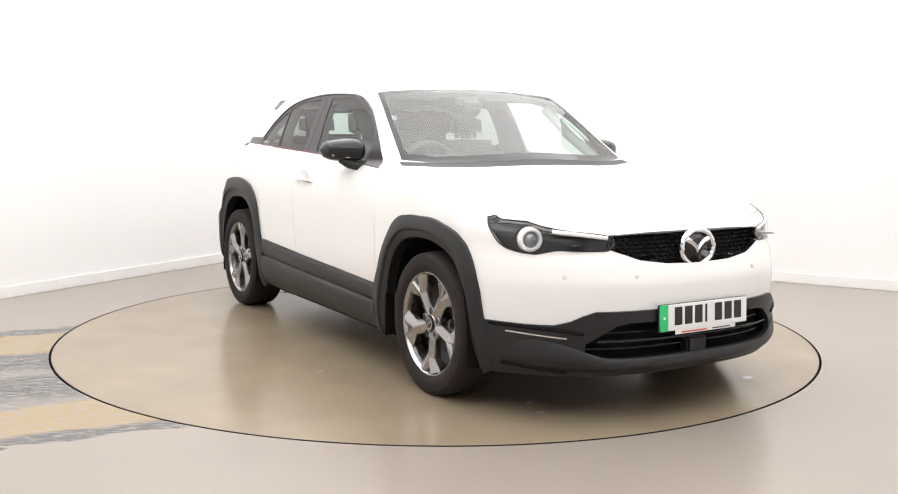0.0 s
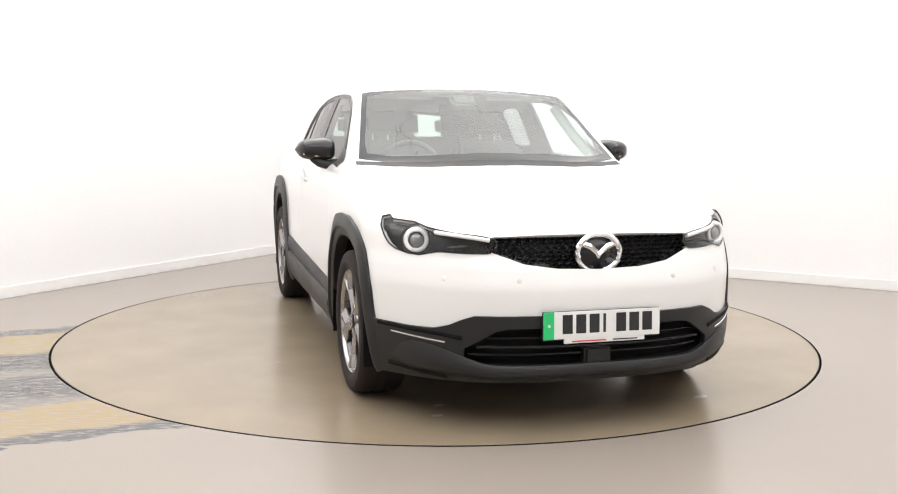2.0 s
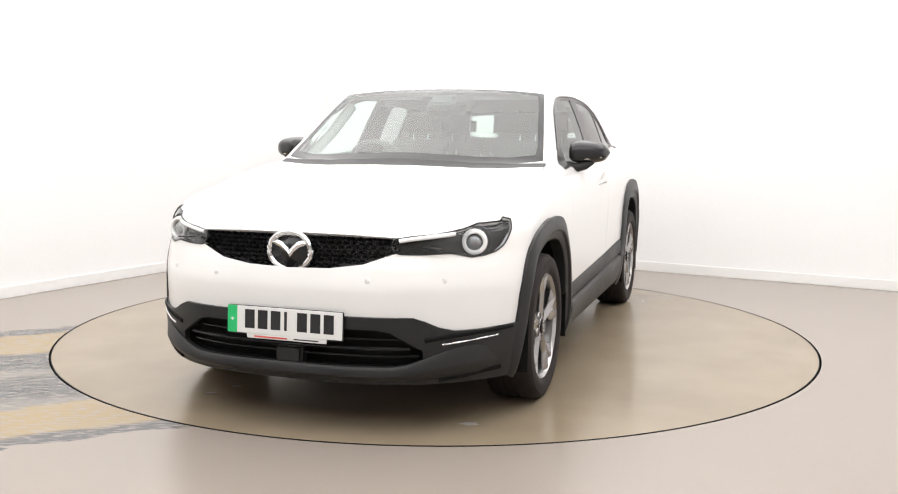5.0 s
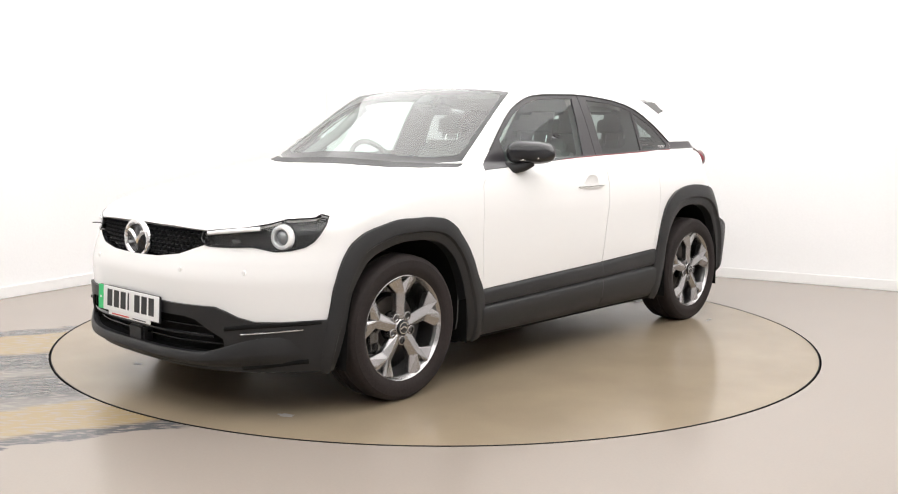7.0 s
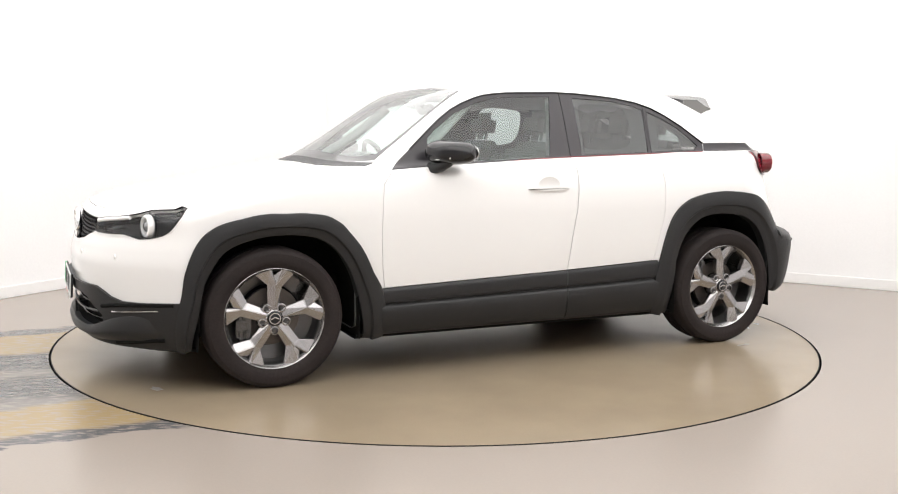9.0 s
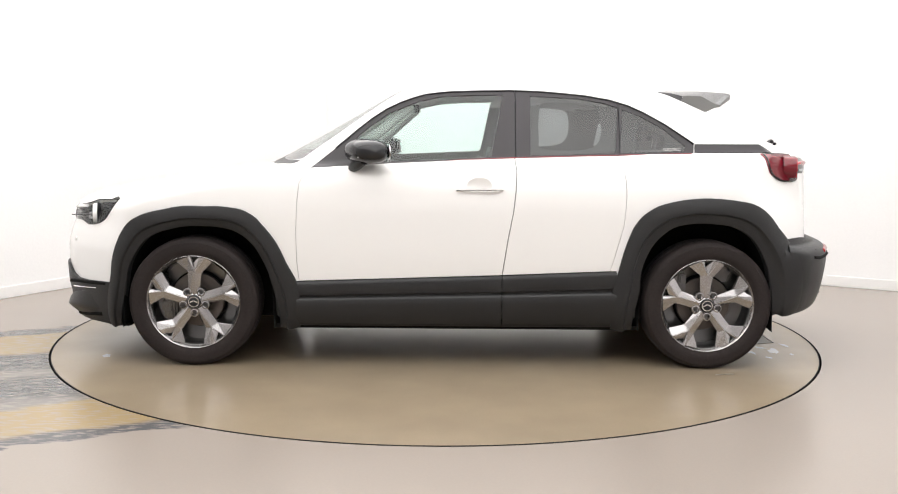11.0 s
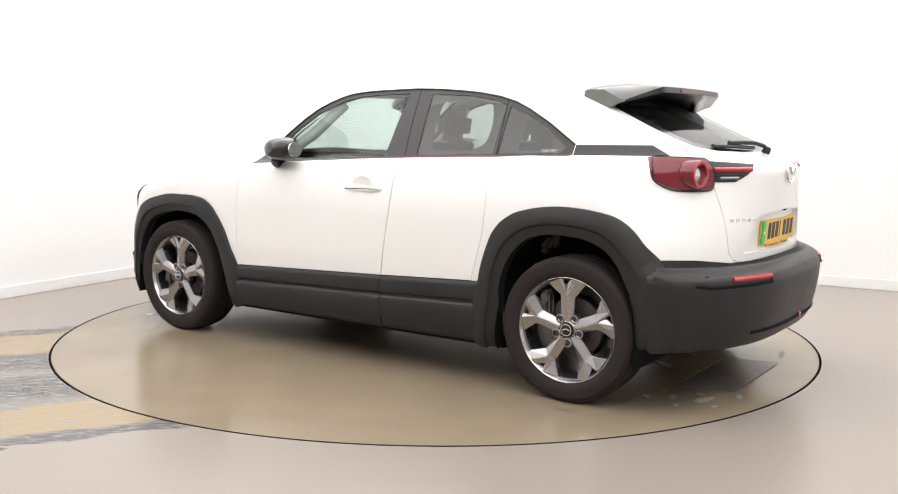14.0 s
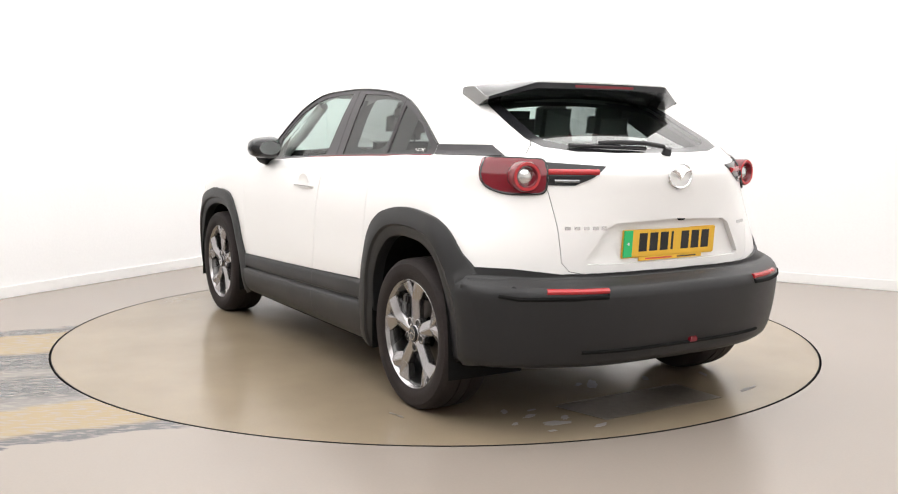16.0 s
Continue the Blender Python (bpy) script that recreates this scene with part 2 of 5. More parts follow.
def floor_sheet():
    """The floor round the turntable's pit."""
    bm = bmesh.new()
    n = 128
    inner, outer = [], []
    corners = [CORNER, FAR_LEFT, BACK, FAR_RIGHT]
    for k in range(n):
        a = 2 * math.pi * k / n
        d = Vector((math.cos(a), math.sin(a), 0))
        inner.append(bm.verts.new(d * (RADIUS + 0.010)))
        best = 1e9
        for i in range(4):
            p, q = corners[i], corners[(i + 1) % 4]
            s = q - p
            den = d.cross(s).z
            if abs(den) > 1e-9:
                t = p.cross(s).z / den
                u = p.cross(d).z / den
                if t > 0 and -1e-6 <= u <= 1 + 1e-6:
                    best = min(best, t)
        outer.append(bm.verts.new(d * (best + 0.15)))
    for k in range(n):
        j = (k + 1) % n
        bm.faces.new((inner[k], outer[k], outer[j], inner[j]))
    return bm


structure("floor", floor_sheet(), FLOOR, "smooth grey-beige painted concrete floor, slightly glossy")
structure("pit", lathe([(0.0, -0.15), (RADIUS + 0.0105, -0.15), (RADIUS + 0.0105, -0.002)], 160, axis="z"), DARK, "dark pit below the turntable's gap")
structure("ceiling", box(LONG_RIGHT + 0.2, LONG_LEFT + 0.2, 0.1, ROOM_MID + Vector((0, 0, HIGH + 0.05)), 0, ROOM_TURN), CEIL, "plain white ceiling")

turntable = tagged(new("turntable", mesh_of(lathe([(0.0, -0.04), (RADIUS - 0.002, -0.04), (RADIUS, -0.002), (RADIUS - 0.002, 0.0), (0.0, 0.0)], 160, axis="z"), "turntable", DISC, False)),
                   "round grey-beige painted turntable set flush in the floor", "turntable")


# Black band: the gap's shade is put into the disc edge's colour.
part("rim_edge", lathe([(RADIUS - 0.004, 0.0006), (RADIUS + 0.0012, 0.0006), (RADIUS + 0.0012, -0.039), (RADIUS - 0.004, -0.039)], 160, axis="z"), DARK, turntable, "black band on the turntable's edge for the gap's shade", smooth=False)


def ceiling_light(at, sx, sy):
    ob = tagged(new("ceiling_light"), "long white ceiling light panel with a glowing diffuser", "ceiling light", "ceiling lights")
    ob.matrix_basis = Matrix.Translation(at) @ ROOM_TURN.to_4x4()
    frame_bm = box(sx + 0.008, sy + 0.008, 0.04, (0, 0, -0.02), 0.006)
    part("frame", frame_bm, SKIRT, ob)
    part("diffuser", box(sx, sy, 0.012, (0, 0, -0.047), 0.003), LAMP, ob, "glowing white diffuser", smooth=False)
    return ob


def lights():
    for i in range(-2, 3):
        for j in range(-2, 3):
            p = ROOM_MID * 0.35 + ROOM_TURN @ Vector((i * 1.85, j * 2.05, 0))
            ceiling_light(Vector((p.x, p.y, HIGH)), 1.84, 2.04)


lights()


def ragged_patch(x, y, sx, sy, turn, seed, thick=0.0012):
    """A thin ragged patch lying on the turntable."""
    rnd = random.Random(seed)
    n = 14
    pts = []
    for k in range(n):
        a = 2 * math.pi * k / n
        r = rnd.uniform(0.55, 1.0)
        px, py = r * sx * math.cos(a), r * sy * math.sin(a)
        pts.append((x + px * math.cos(turn) - py * math.sin(turn), y + px * math.sin(turn) + py * math.cos(turn)))
    return prism(pts, 0.0005, thick)


def turntable_marks():
    plate = prism([(-1.69, -0.35), (-1.975, -0.37), (-1.975, 0.33), (-1.71, 0.40)], 0.0004, 0.0022)
    part("cover_plate", plate, WORN, turntable, "dark worn cover plate with wet film patches", smooth=False)
    # The first set is wet film, coloured pale for the wall's glint.
    for name, mat, rows in (("film_glint", GLINT_FILM, ((-1.80, 0.20, 0.045, 0.12, 0.2), (-1.84, 0.02, 0.02, 0.05, 0.6), (-1.77, 0.584, 0.02, 0.05, 0.3), (-1.91, 0.535, 0.035, 0.09, -0.2), (-1.86, 0.46, 0.02, 0.04, 0.8), (-1.90, -0.15, 0.025, 0.06, 0.1),
                                                   (-1.54, -0.30, 0.02, 0.05, 0.9), (1.777, 0.773, 0.025, 0.05, 0.4), (-1.98, 0.62, 0.015, 0.03, 0.0), (-1.83, 0.70, 0.014, 0.03, 0.5), (-2.02, 0.40, 0.02, 0.05, 0.3), (-1.62, -0.62, 0.02, 0.06, 1.2),
                                                   (-1.78, 0.30, 0.02, 0.05, 0.9), (-1.74, 0.10, 0.012, 0.03, 0.4), (-1.88, 0.33, 0.018, 0.045, 1.4), (-1.95, 0.20, 0.012, 0.03, 0.7), (-1.70, 0.52, 0.012, 0.03, 0.2), (-1.66, 0.64, 0.02, 0.04, 1.0),
                                                   (1.60, -0.45, 0.012, 0.03, 0.2), (0.62, -1.05, 0.008, 0.02, 0.2))),
                            ("worn_spot", WORN, ((-1.50, 0.01, 0.03, 0.11, 0.9), (-1.465, 0.064, 0.02, 0.05, 0.6), (-1.494, 1.071, 0.035, 0.012, 0.1), (-1.445, 1.08, 0.03, 0.01, 0.2), (-1.93, -0.60, 0.02, 0.09, 0.2), (1.75, -0.50, 0.02, 0.04, 0.3)))):
        if name == "film_glint":
            for y0, y1, x0 in ((-0.35, 0.33, -1.978), (-0.35, 0.38, -1.70)):
                part("plate_edge", box(0.006, y1 - y0, 0.003, (x0, (y0 + y1) / 2, 0.003), 0.0008), WORN, turntable, "dark raised edge of the cover plate")
        for k, (x, y, sx, sy, turn) in enumerate(rows):
            part(name, ragged_patch(x, y, sx, sy, turn, k + len(rows)), mat, turntable, smooth=False)


turntable_marks()

# ---------- the car's body as one rounded form ----------
def curve(*points):
    """A smooth curve through (position, value) points without overshoot."""
    points = sorted(points)
    x, y = np.array([p[0] for p in points], float), np.array([p[1] for p in points], float)
    h, d = np.diff(x), np.diff(y) / np.diff(x)
    m = np.zeros(len(x))
    m[0], m[-1] = d[0], d[-1]
    for k in range(1, len(x) - 1):
        if d[k - 1] * d[k] > 0:
            w1, w2 = 2 * h[k] + h[k - 1], h[k] + 2 * h[k - 1]
            m[k] = (w1 + w2) / (w1 / d[k - 1] + w2 / d[k])

    def at(q):
        q = np.clip(np.asarray(q, float), x[0], x[-1])
        k = np.clip(np.searchsorted(x, q) - 1, 0, len(h) - 1)
        t = (q - x[k]) / h[k]
        return ((1 + 2 * t) * (1 - t) ** 2 * y[k] + t * (1 - t) ** 2 * h[k] * m[k]
                + t * t * (3 - 2 * t) * y[k + 1] + t * t * (t - 1) * h[k] * m[k + 1])
    return at


SIDE_X = curve((-2.2, 0.83), (-1.75, 0.866), (-1.55, 0.882), (-0.6, 0.886), (0.6, 0.886), (1.5, 0.882), (2.2, 0.85))
SIDE_Z = curve((0.1, -0.07), (0.2, -0.04), (0.3, -0.015), (0.45, -0.006), (0.6, 0.0), (0.8, 0.0), (0.9, -0.008), (1.0, -0.032), (1.06, -0.066), (1.15, -0.14))
NOSE = curve((0.1, 2.02), (0.2, 2.12), (0.3, 2.155), (0.45, 2.168), (0.58, 2.172), (0.66, 2.155), (0.73, 2.13), (0.8, 2.115), (0.84, 2.09), (0.9, 2.0))
TAIL = curve((0.15, -1.92), (0.22, -2.0), (0.32, -2.07), (0.45, -2.105), (0.57, -2.117), (0.612, -2.098), (0.632, -2.055), (0.648, -2.010), (0.75, -2.016), (0.85, -2.024),
             (0.95, -2.032), (1.04, -2.040), (1.1, -2.020), (1.16, -1.93), (1.25, -1.75))
TAIL_C = curve((0.6, 0.48), (0.72, 0.55), (1.08, 0.86), (1.14, 0.80), (1.25, 0.45))
TAIL_P = curve((0.6, 3.2), (0.72, 3.1), (1.08, 2.57))
HOOD = curve((2.2, 0.80), (2.1, 0.84), (1.9, 0.888), (1.7, 0.925), (1.4, 0.975), (1.1, 1.02), (0.85, 1.058), (0.6, 1.07), (0.0, 1.082), (-0.5, 1.095), (-1.3, 1.115),
             (-1.75, 1.12), (-1.95, 1.11), (-2.2, 1.06))
CROWN = curve((2.2, 0.06), (1.7, 0.05), (0.9, 0.02), (-2.2, 0.02))
ROOF = curve((1.15, 0.94), (1.0, 1.045), (0.925, 1.092), (0.725, 1.202), (0.553, 1.301), (0.30, 1.440), (0.24, 1.464), (0.12, 1.484), (-0.1, 1.50), (-0.4, 1.507), (-0.7, 1.50), (-1.0, 1.472),
             (-1.22, 1.43), (-1.4, 1.36), (-1.6, 1.268), (-1.83, 1.163), (-1.95, 1.10), (-2.1, 1.0))
CABIN_X = curve((1.0, -0.03), (0.7, -0.006), (0.0, 0.0), (-0.6, 0.0), (-1.0, -0.014), (-1.25, -0.036), (-1.6, -0.08), (-1.9, -0.14))
CABIN_Z = curve((0.9, 0.82), (1.04, 0.79), (1.17, 0.742), (1.30, 0.69), (1.43, 0.628), (1.55, 0.56))


def smax(a, b, k):
    h = np.maximum(k - np.abs(a - b), 0) / k
    return np.maximum(a, b) + h * h * k / 4


def body_field(x, y, z):
    """Below zero inside the body, above zero outside."""
    y = np.abs(y)
    side = y - SIDE_X(x) - SIDE_Z(z)
    top = (z - HOOD(x) + CROWN(x) * (y / 0.8) ** 2.5) * 0.97
    nose = (x - NOSE(z) + 0.688 * y ** 3.2) * 0.9
    tail = (TAIL(z) + TAIL_C(z) * y ** TAIL_P(z) - x) * 0.9
    low = smax(smax(side, top, 0.05), smax(nose, tail, 0.02), 0.05)
    low = smax(low, 0.19 + 0.10 * np.clip((-1.55 - x) / 0.15, 0, 1) - z, 0.04)
    bend = 0.30 * np.clip((x - 0.05) / 0.75, 0, 1) - 0.25 * np.clip((-0.9 - x) / 0.3, 0, 1)
    roof = (z - ROOF(x + bend * y * y) + 0.012 * (y / 0.62) ** 2) * 0.8
    cabin = smax(y - CABIN_X(x) - CABIN_Z(z), roof, 0.045)
    cabin = np.maximum(np.maximum(cabin, 0.85 - z), np.maximum(x - 1.12, tail + 0.03))
    h = np.maximum(0.03 - np.abs(low - cabin), 0) / 0.03
    return np.minimum(low, cabin) - h * h * 0.03 / 4


def body_half(inset=0.0, nx=116, fan=46, nv=124):
    """The half of the body with y > 0 as a fine skin; inset draws it inwards."""
    rows = []
    ends = 1.45
    for k in range(fan, 0, -1):
        rows.append((-ends, -math.pi / 2 * k / fan))
    for k in range(nx + 1):
        rows.append((-ends + 2 * ends * k / nx, 0.0))
    for k in range(1, fan + 1):
        rows.append((ends, math.pi / 2 * k / fan))
    v = np.linspace(0, math.pi, nv + 1)
    x0 = np.array([r[0] for r in rows])[:, None] + 0 * v
    ph = np.array([r[1] for r in rows])[:, None] + 0 * v
    dx, dy, dz = np.sin(ph), np.cos(ph) * np.sin(v), -np.cos(ph) * np.cos(v)
    lo, hi = np.zeros_like(x0), np.full_like(x0, 2.0)
    for _ in range(34):
        mid = (lo + hi) / 2
        inside = body_field(x0 + mid * dx, mid * dy, 0.62 + mid * dz) + inset < 0
        lo, hi = np.where(inside, mid, lo), np.where(inside, hi, mid)
    x, y, z = x0 + lo * dx, lo * dy, 0.62 + lo * dz
    y[:, 0] = y[:, -1] = 0
    bm = bmesh.new()
    grid = [[bm.verts.new((x[i, j], y[i, j], z[i, j])) for j in range(nv + 1)] for i in range(len(rows))]
    for i in range(len(rows) - 1):
        for j in range(nv):
            bm.faces.new((grid[i][j], grid[i + 1][j], grid[i + 1][j + 1], grid[i][j + 1]))
    bmesh.ops.remove_doubles(bm, verts=bm.verts, dist=1e-6)
    bm.normal_update()
    if sum(f.normal.y * f.calc_area() for f in bm.faces) < 0:
        bmesh.ops.reverse_faces(bm, faces=bm.faces)
    return bm


car = tagged(new("car"), "white electric hatchback with black lower cladding on a turntable", "car")
CAR_X, CAR_Y = -0.0743, 0.0914
TURNS = [(0.0, -59.6), (0.5, -60.9), (1.0, -63.85), (1.5, -68.3), (2.0, -74.0), (2.5, -79.9), (3.0, -85.9), (3.5, -91.7), (4.0, -97.6), (4.5, -103.5), (5.5, -115.3), (7.0, -133.0),
         (7.5, -138.75), (8.0, -144.65), (8.5, -150.55), (9.0, -156.5), (10.0, -168.4), (11.5, -186.2), (12.0, -192.1), (12.5, -197.9), (13.0, -203.8), (13.5, -209.6), (14.0, -215.55), (14.5, -221.4), (15.0, -227.4), (15.5, -233.3), (16.0, -239.3)]


def motions():
    """The turntable turns and carries the car round with it."""
    walk(turntable, [(t, pose(0, 0, 0, 0, 0, a)) for t, a in TURNS])
    walk(car, [(t, pose(0, 0, 0, 0, 0, a) @ Matrix.Translation((CAR_X, CAR_Y, 0))) for t, a in TURNS])


# ---------- cutting panels out of the skin ----------
def mirrored(bm):
    out = bm.copy()
    bmesh.ops.scale(out, vec=(1, -1, 1), verts=out.verts)
    bmesh.ops.reverse_faces(out, faces=out.faces)
    return out


def whole(bm):
    """Both halves welded along the middle."""
    both = join(bm, mirrored(bm))
    bmesh.ops.remove_doubles(both, verts=both.verts, dist=1e-4)
    return both


def smooth_outline(points, n=4):
    """More points on a closed outline, rounded through the given ones."""
    out, m = [], len(points)
    ps = [np.array(p, float) for p in points]
    for k in range(m):
        p0, p1, p2, p3 = ps[k - 1], ps[k], ps[(k + 1) % m], ps[(k + 2) % m]
        for j in range(n):
            t = j / n
            out.append(tuple(0.5 * (2 * p1 + (p2 - p0) * t + (2 * p0 - 5 * p1 + 4 * p2 - p3) * t * t + (3 * p1 - p0 - 3 * p2 + p3) * t ** 3)))
    return out


def take(bm, outline, way, keep, remove=True):
    """Cuts the skin along an outline seen along the way, and lifts out the faces inside it."""
    way = Vector(way).normalized()
    side = way.orthogonal().normalized()
    up = way.cross(side)
    pts = [Vector(p) for p in outline]
    flat = [(p.dot(side), p.dot(up)) for p in pts]
    lo = (min(p[0] for p in flat) - 0.06, min(p[1] for p in flat) - 0.06)
    hi = (max(p[0] for p in flat) + 0.06, max(p[1] for p in flat) + 0.06)
    n = len(pts)
    near = set()
    for f in bm.faces:
        c = f.calc_center_median()
        if lo[0] - 0.05 < c.dot(side) < hi[0] + 0.05 and lo[1] - 0.05 < c.dot(up) < hi[1] + 0.05 and keep(c, f.normal):
            near.add(f)
    for k in range(n):
        a, b = pts[k], pts[(k + 1) % n]
        normal = (b - a).cross(way)
        if normal.length < 1e-7:
            continue
        fa, fb = flat[k], flat[(k + 1) % n]
        x0, x1 = sorted((fa[0], fb[0]))
        y0, y1 = sorted((fa[1], fb[1]))
        faces = []
        for f in near:
            c = f.calc_center_median()
            u, v = c.dot(side), c.dot(up)
            if x0 - 0.07 < u < x1 + 0.07 and y0 - 0.07 < v < y1 + 0.07 and keep(c, f.normal):
                faces.append(f)
        if not faces:
            continue
        geom = set(faces)
        for f in faces:
            geom.update(f.edges)
            geom.update(f.verts)
        cut = bmesh.ops.bisect_plane(bm, geom=list(geom), dist=1e-6, plane_co=a, plane_no=normal.normalized())
        near.update(g for g in cut["geom"] if isinstance(g, bmesh.types.BMFace))
    bm.normal_update()
    got = []
    bm.faces.index_update()
    for f in sorted(near, key=lambda f: f.index):
        c = f.calc_center_median()
        u, v = c.dot(side), c.dot(up)
        if not (lo[0] < u < hi[0] and lo[1] < v < hi[1]) or not keep(c, f.normal):
            continue
        odd = False
        for k in range(n):
            (xa, ya), (xb, yb) = flat[k], flat[(k + 1) % n]
            if (ya > v) != (yb > v) and u < (xb - xa) * (v - ya) / (yb - ya) + xa:
                odd = not odd
        if odd:
            got.append(f)
    out = faces_copy(got)
    if remove:
        bmesh.ops.delete(bm, geom=got, context="FACES")
    return out


def faces_copy(faces):
    out = bmesh.new()
    made = {}
    for f in faces:
        vs = []
        for v in f.verts:
            if v not in made:
                made[v] = out.verts.new(v.co)
            vs.append(made[v])
        out.faces.new(vs)
    out.normal_update()
    return out


def shrunk(outline, way, d):
    """The outline drawn in by d, seen along the way."""
    way = Vector(way).normalized()
    pts = [Vector(p) for p in outline]
    n = len(pts)
    area = sum((pts[k].cross(pts[(k + 1) % n])).dot(way) for k in range(n))
    turn = 1 if area > 0 else -1
    out = []
    for k in range(n):
        e0, e1 = pts[k] - pts[k - 1], pts[(k + 1) % n] - pts[k]
        n0, n1 = way.cross(e0).normalized() * turn, way.cross(e1).normalized() * turn
        mid = n0 + n1
        mid = mid.normalized() * min(2.0, 1 / max(0.3, math.sqrt((1 + n0.dot(n1)) / 2)))
        out.append(pts[k] + mid * d)
    return out


def panel(bm, outline, way, keep, gap=0.002):
    """Lifts a panel out and leaves a clean joint of that width round it."""
    got = take(bm, outline, way, keep)
    inner = take(got, shrunk(outline, way, gap), way, lambda c, n: True)
    got.free()
    return inner


def outward(points):
    """The way out of the body's form at each point."""
    p = np.asarray(points, float).reshape(-1, 3)
    e = 0.002
    g = np.stack([body_field(*(p + e * a).T) - body_field(*(p - e * a).T) for a in np.eye(3)], 1)
    return g / np.maximum(np.linalg.norm(g, axis=1, keepdims=True), 1e-9)


def push(bm, d, tx=0.0):
    """Moves a panel by d out of the body, and by tx along x."""
    ways = outward([v.co for v in bm.verts])
    for v, n in zip(bm.verts, ways):
        v.co += Vector(n) * d + Vector((tx, 0, 0))
    return bm


def skirt(bm, vec):
    """Adds a rim from the outer edge along vec (seen from the half with y > 0)."""
    layer = bm.faces.layers.int.get("rim") or bm.faces.layers.int.new("rim")
    edges = [e for e in bm.edges if len(e.link_faces) == 1 and not all(abs(v.co.y) < 1e-4 for v in e.verts)]
    made = {}
    for e in edges:
        a, b = e.verts
        loops = [l.vert for l in e.link_faces[0].loops]
        if loops[(loops.index(a) + 1) % len(loops)] != b:
            a, b = b, a
        for v in (a, b):
            if v not in made:
                made[v] = (bm.verts.new(v.co), bm.verts.new(v.co + Vector(vec)))
        f = bm.faces.new((made[b][0], made[a][0], made[a][1], made[b][1]))
        f[layer] = 1
    return bm


def skin_mesh(name, halves, mat, thick):
    """A panel on the body's form: shaded by the form itself, with a rim of that depth round its edge."""
    verts, faces, rims = [], [], []
    for bm in halves:
        base = len(verts)
        layer = bm.faces.layers.int.get("rim")
        bm.verts.index_update()
        co = [v.co.copy() for v in bm.verts]
        verts.extend(co)
        ways = outward(co)
        for f in bm.faces:
            faces.append([base + v.index for v in f.verts])
            rims.append(bool(layer and f[layer]))
        if thick:
            for e in list(bm.edges):
                if len(e.link_faces) != 1 or (layer and e.link_faces[0][layer]) or all(abs(v.co.y) < 1e-4 for v in e.verts):
                    continue
                a, b = e.verts
                loops = [l.vert for l in e.link_faces[0].loops]
                if loops[(loops.index(a) + 1) % len(loops)] != b:
                    a, b = b, a
                k = len(verts)
                verts += [co[b.index], co[a.index], co[a.index] - Vector(ways[a.index]) * thick, co[b.index] - Vector(ways[b.index]) * thick]
                faces.append([k, k + 1, k + 2, k + 3])
                rims.append(True)
        bm.free()
    me = bpy.data.meshes.new(name)
    me.from_pydata([tuple(v) for v in verts], [], faces)
    me.materials.append(mat)
    me.polygons.foreach_set("use_smooth", [True] * len(me.polygons))
    ways = outward(verts)
    normals = []
    for poly, rim in zip(me.polygons, rims):
        for v in poly.vertices:
            n = Vector(ways[v])
            normals.append(poly.normal.copy() if rim or n.length < 0.5 else n)
    me.normals_split_custom_set(normals)
    return me


def sided(name, bm, mat, thick=0.0, offset=-1.0, label="", parent=None, on_body=True):
    """The same panel on both sides of the car."""
    made = []
    other = mirrored(bm)
    for half in (bm, other):
        half.normal_update()
        if on_body:
            ob = new(name, skin_mesh(name, [half], mat, thick))
            ob.parent = parent or car
            tagged(ob, label)
        else:
            ob = part(name, half, mat, parent or car, label)
        made.append(ob)
    return made


def middle(name, bm, mat, thick=0.0, offset=-1.0, label=""):
    ob = new(name, skin_mesh(name, [bm, mirrored(bm)], mat, thick))
    ob.parent = car
    return tagged(ob, label)


def solid(ob, thick, offset=-1.0):
    mod = ob.modifiers.new("thickness", "SOLIDIFY")
    mod.thickness, mod.offset, mod.use_rim = thick, offset, True
    return ob


def xz(points, y=0.8):
    return [(x, y, z) for x, z in points]


def yz(points, x=0.0):
    return [(x, y, z) for y, z in points]


def xy(points, z=1.0):
    return [(x, y, z) for x, y in points]


SIDE, FRONT, TOP = (0, 1, 0), (1, 0, 0), (0, 0, 1)
BELT = [(0.723, 1.03), (0.351, 1.053), (-0.323, 1.088), (-0.86, 1.105), (-1.262, 1.116)]
DLO = BELT + [(-1.267, 1.163), (-1.233, 1.186), (-1.12, 1.261), (-1.004, 1.325), (-0.92, 1.362), (-0.826, 1.389), (-0.70, 1.41), (-0.587, 1.421), (-0.45, 1.431), (-0.3, 1.435),
              (-0.105, 1.43), (0.0, 1.426), (0.077, 1.419), (0.14, 1.41), (0.197, 1.394), (0.27, 1.367), (0.346, 1.33), (0.42, 1.28), (0.49, 1.223), (0.604, 1.126)]
PANE_FRONT = [(0.50, 1.054), (-0.19, 1.088), (-0.205, 1.10), (-0.262, 1.40), (-0.27, 1.413), (-0.10, 1.409), (0.06, 1.40), (0.18, 1.373), (0.33, 1.31), (0.45, 1.225), (0.50, 1.18)]
PANE_REAR = [(-0.405, 1.098), (-0.85, 1.113), (-0.868, 1.35), (-0.80, 1.373), (-0.66, 1.396), (-0.41, 1.408)]
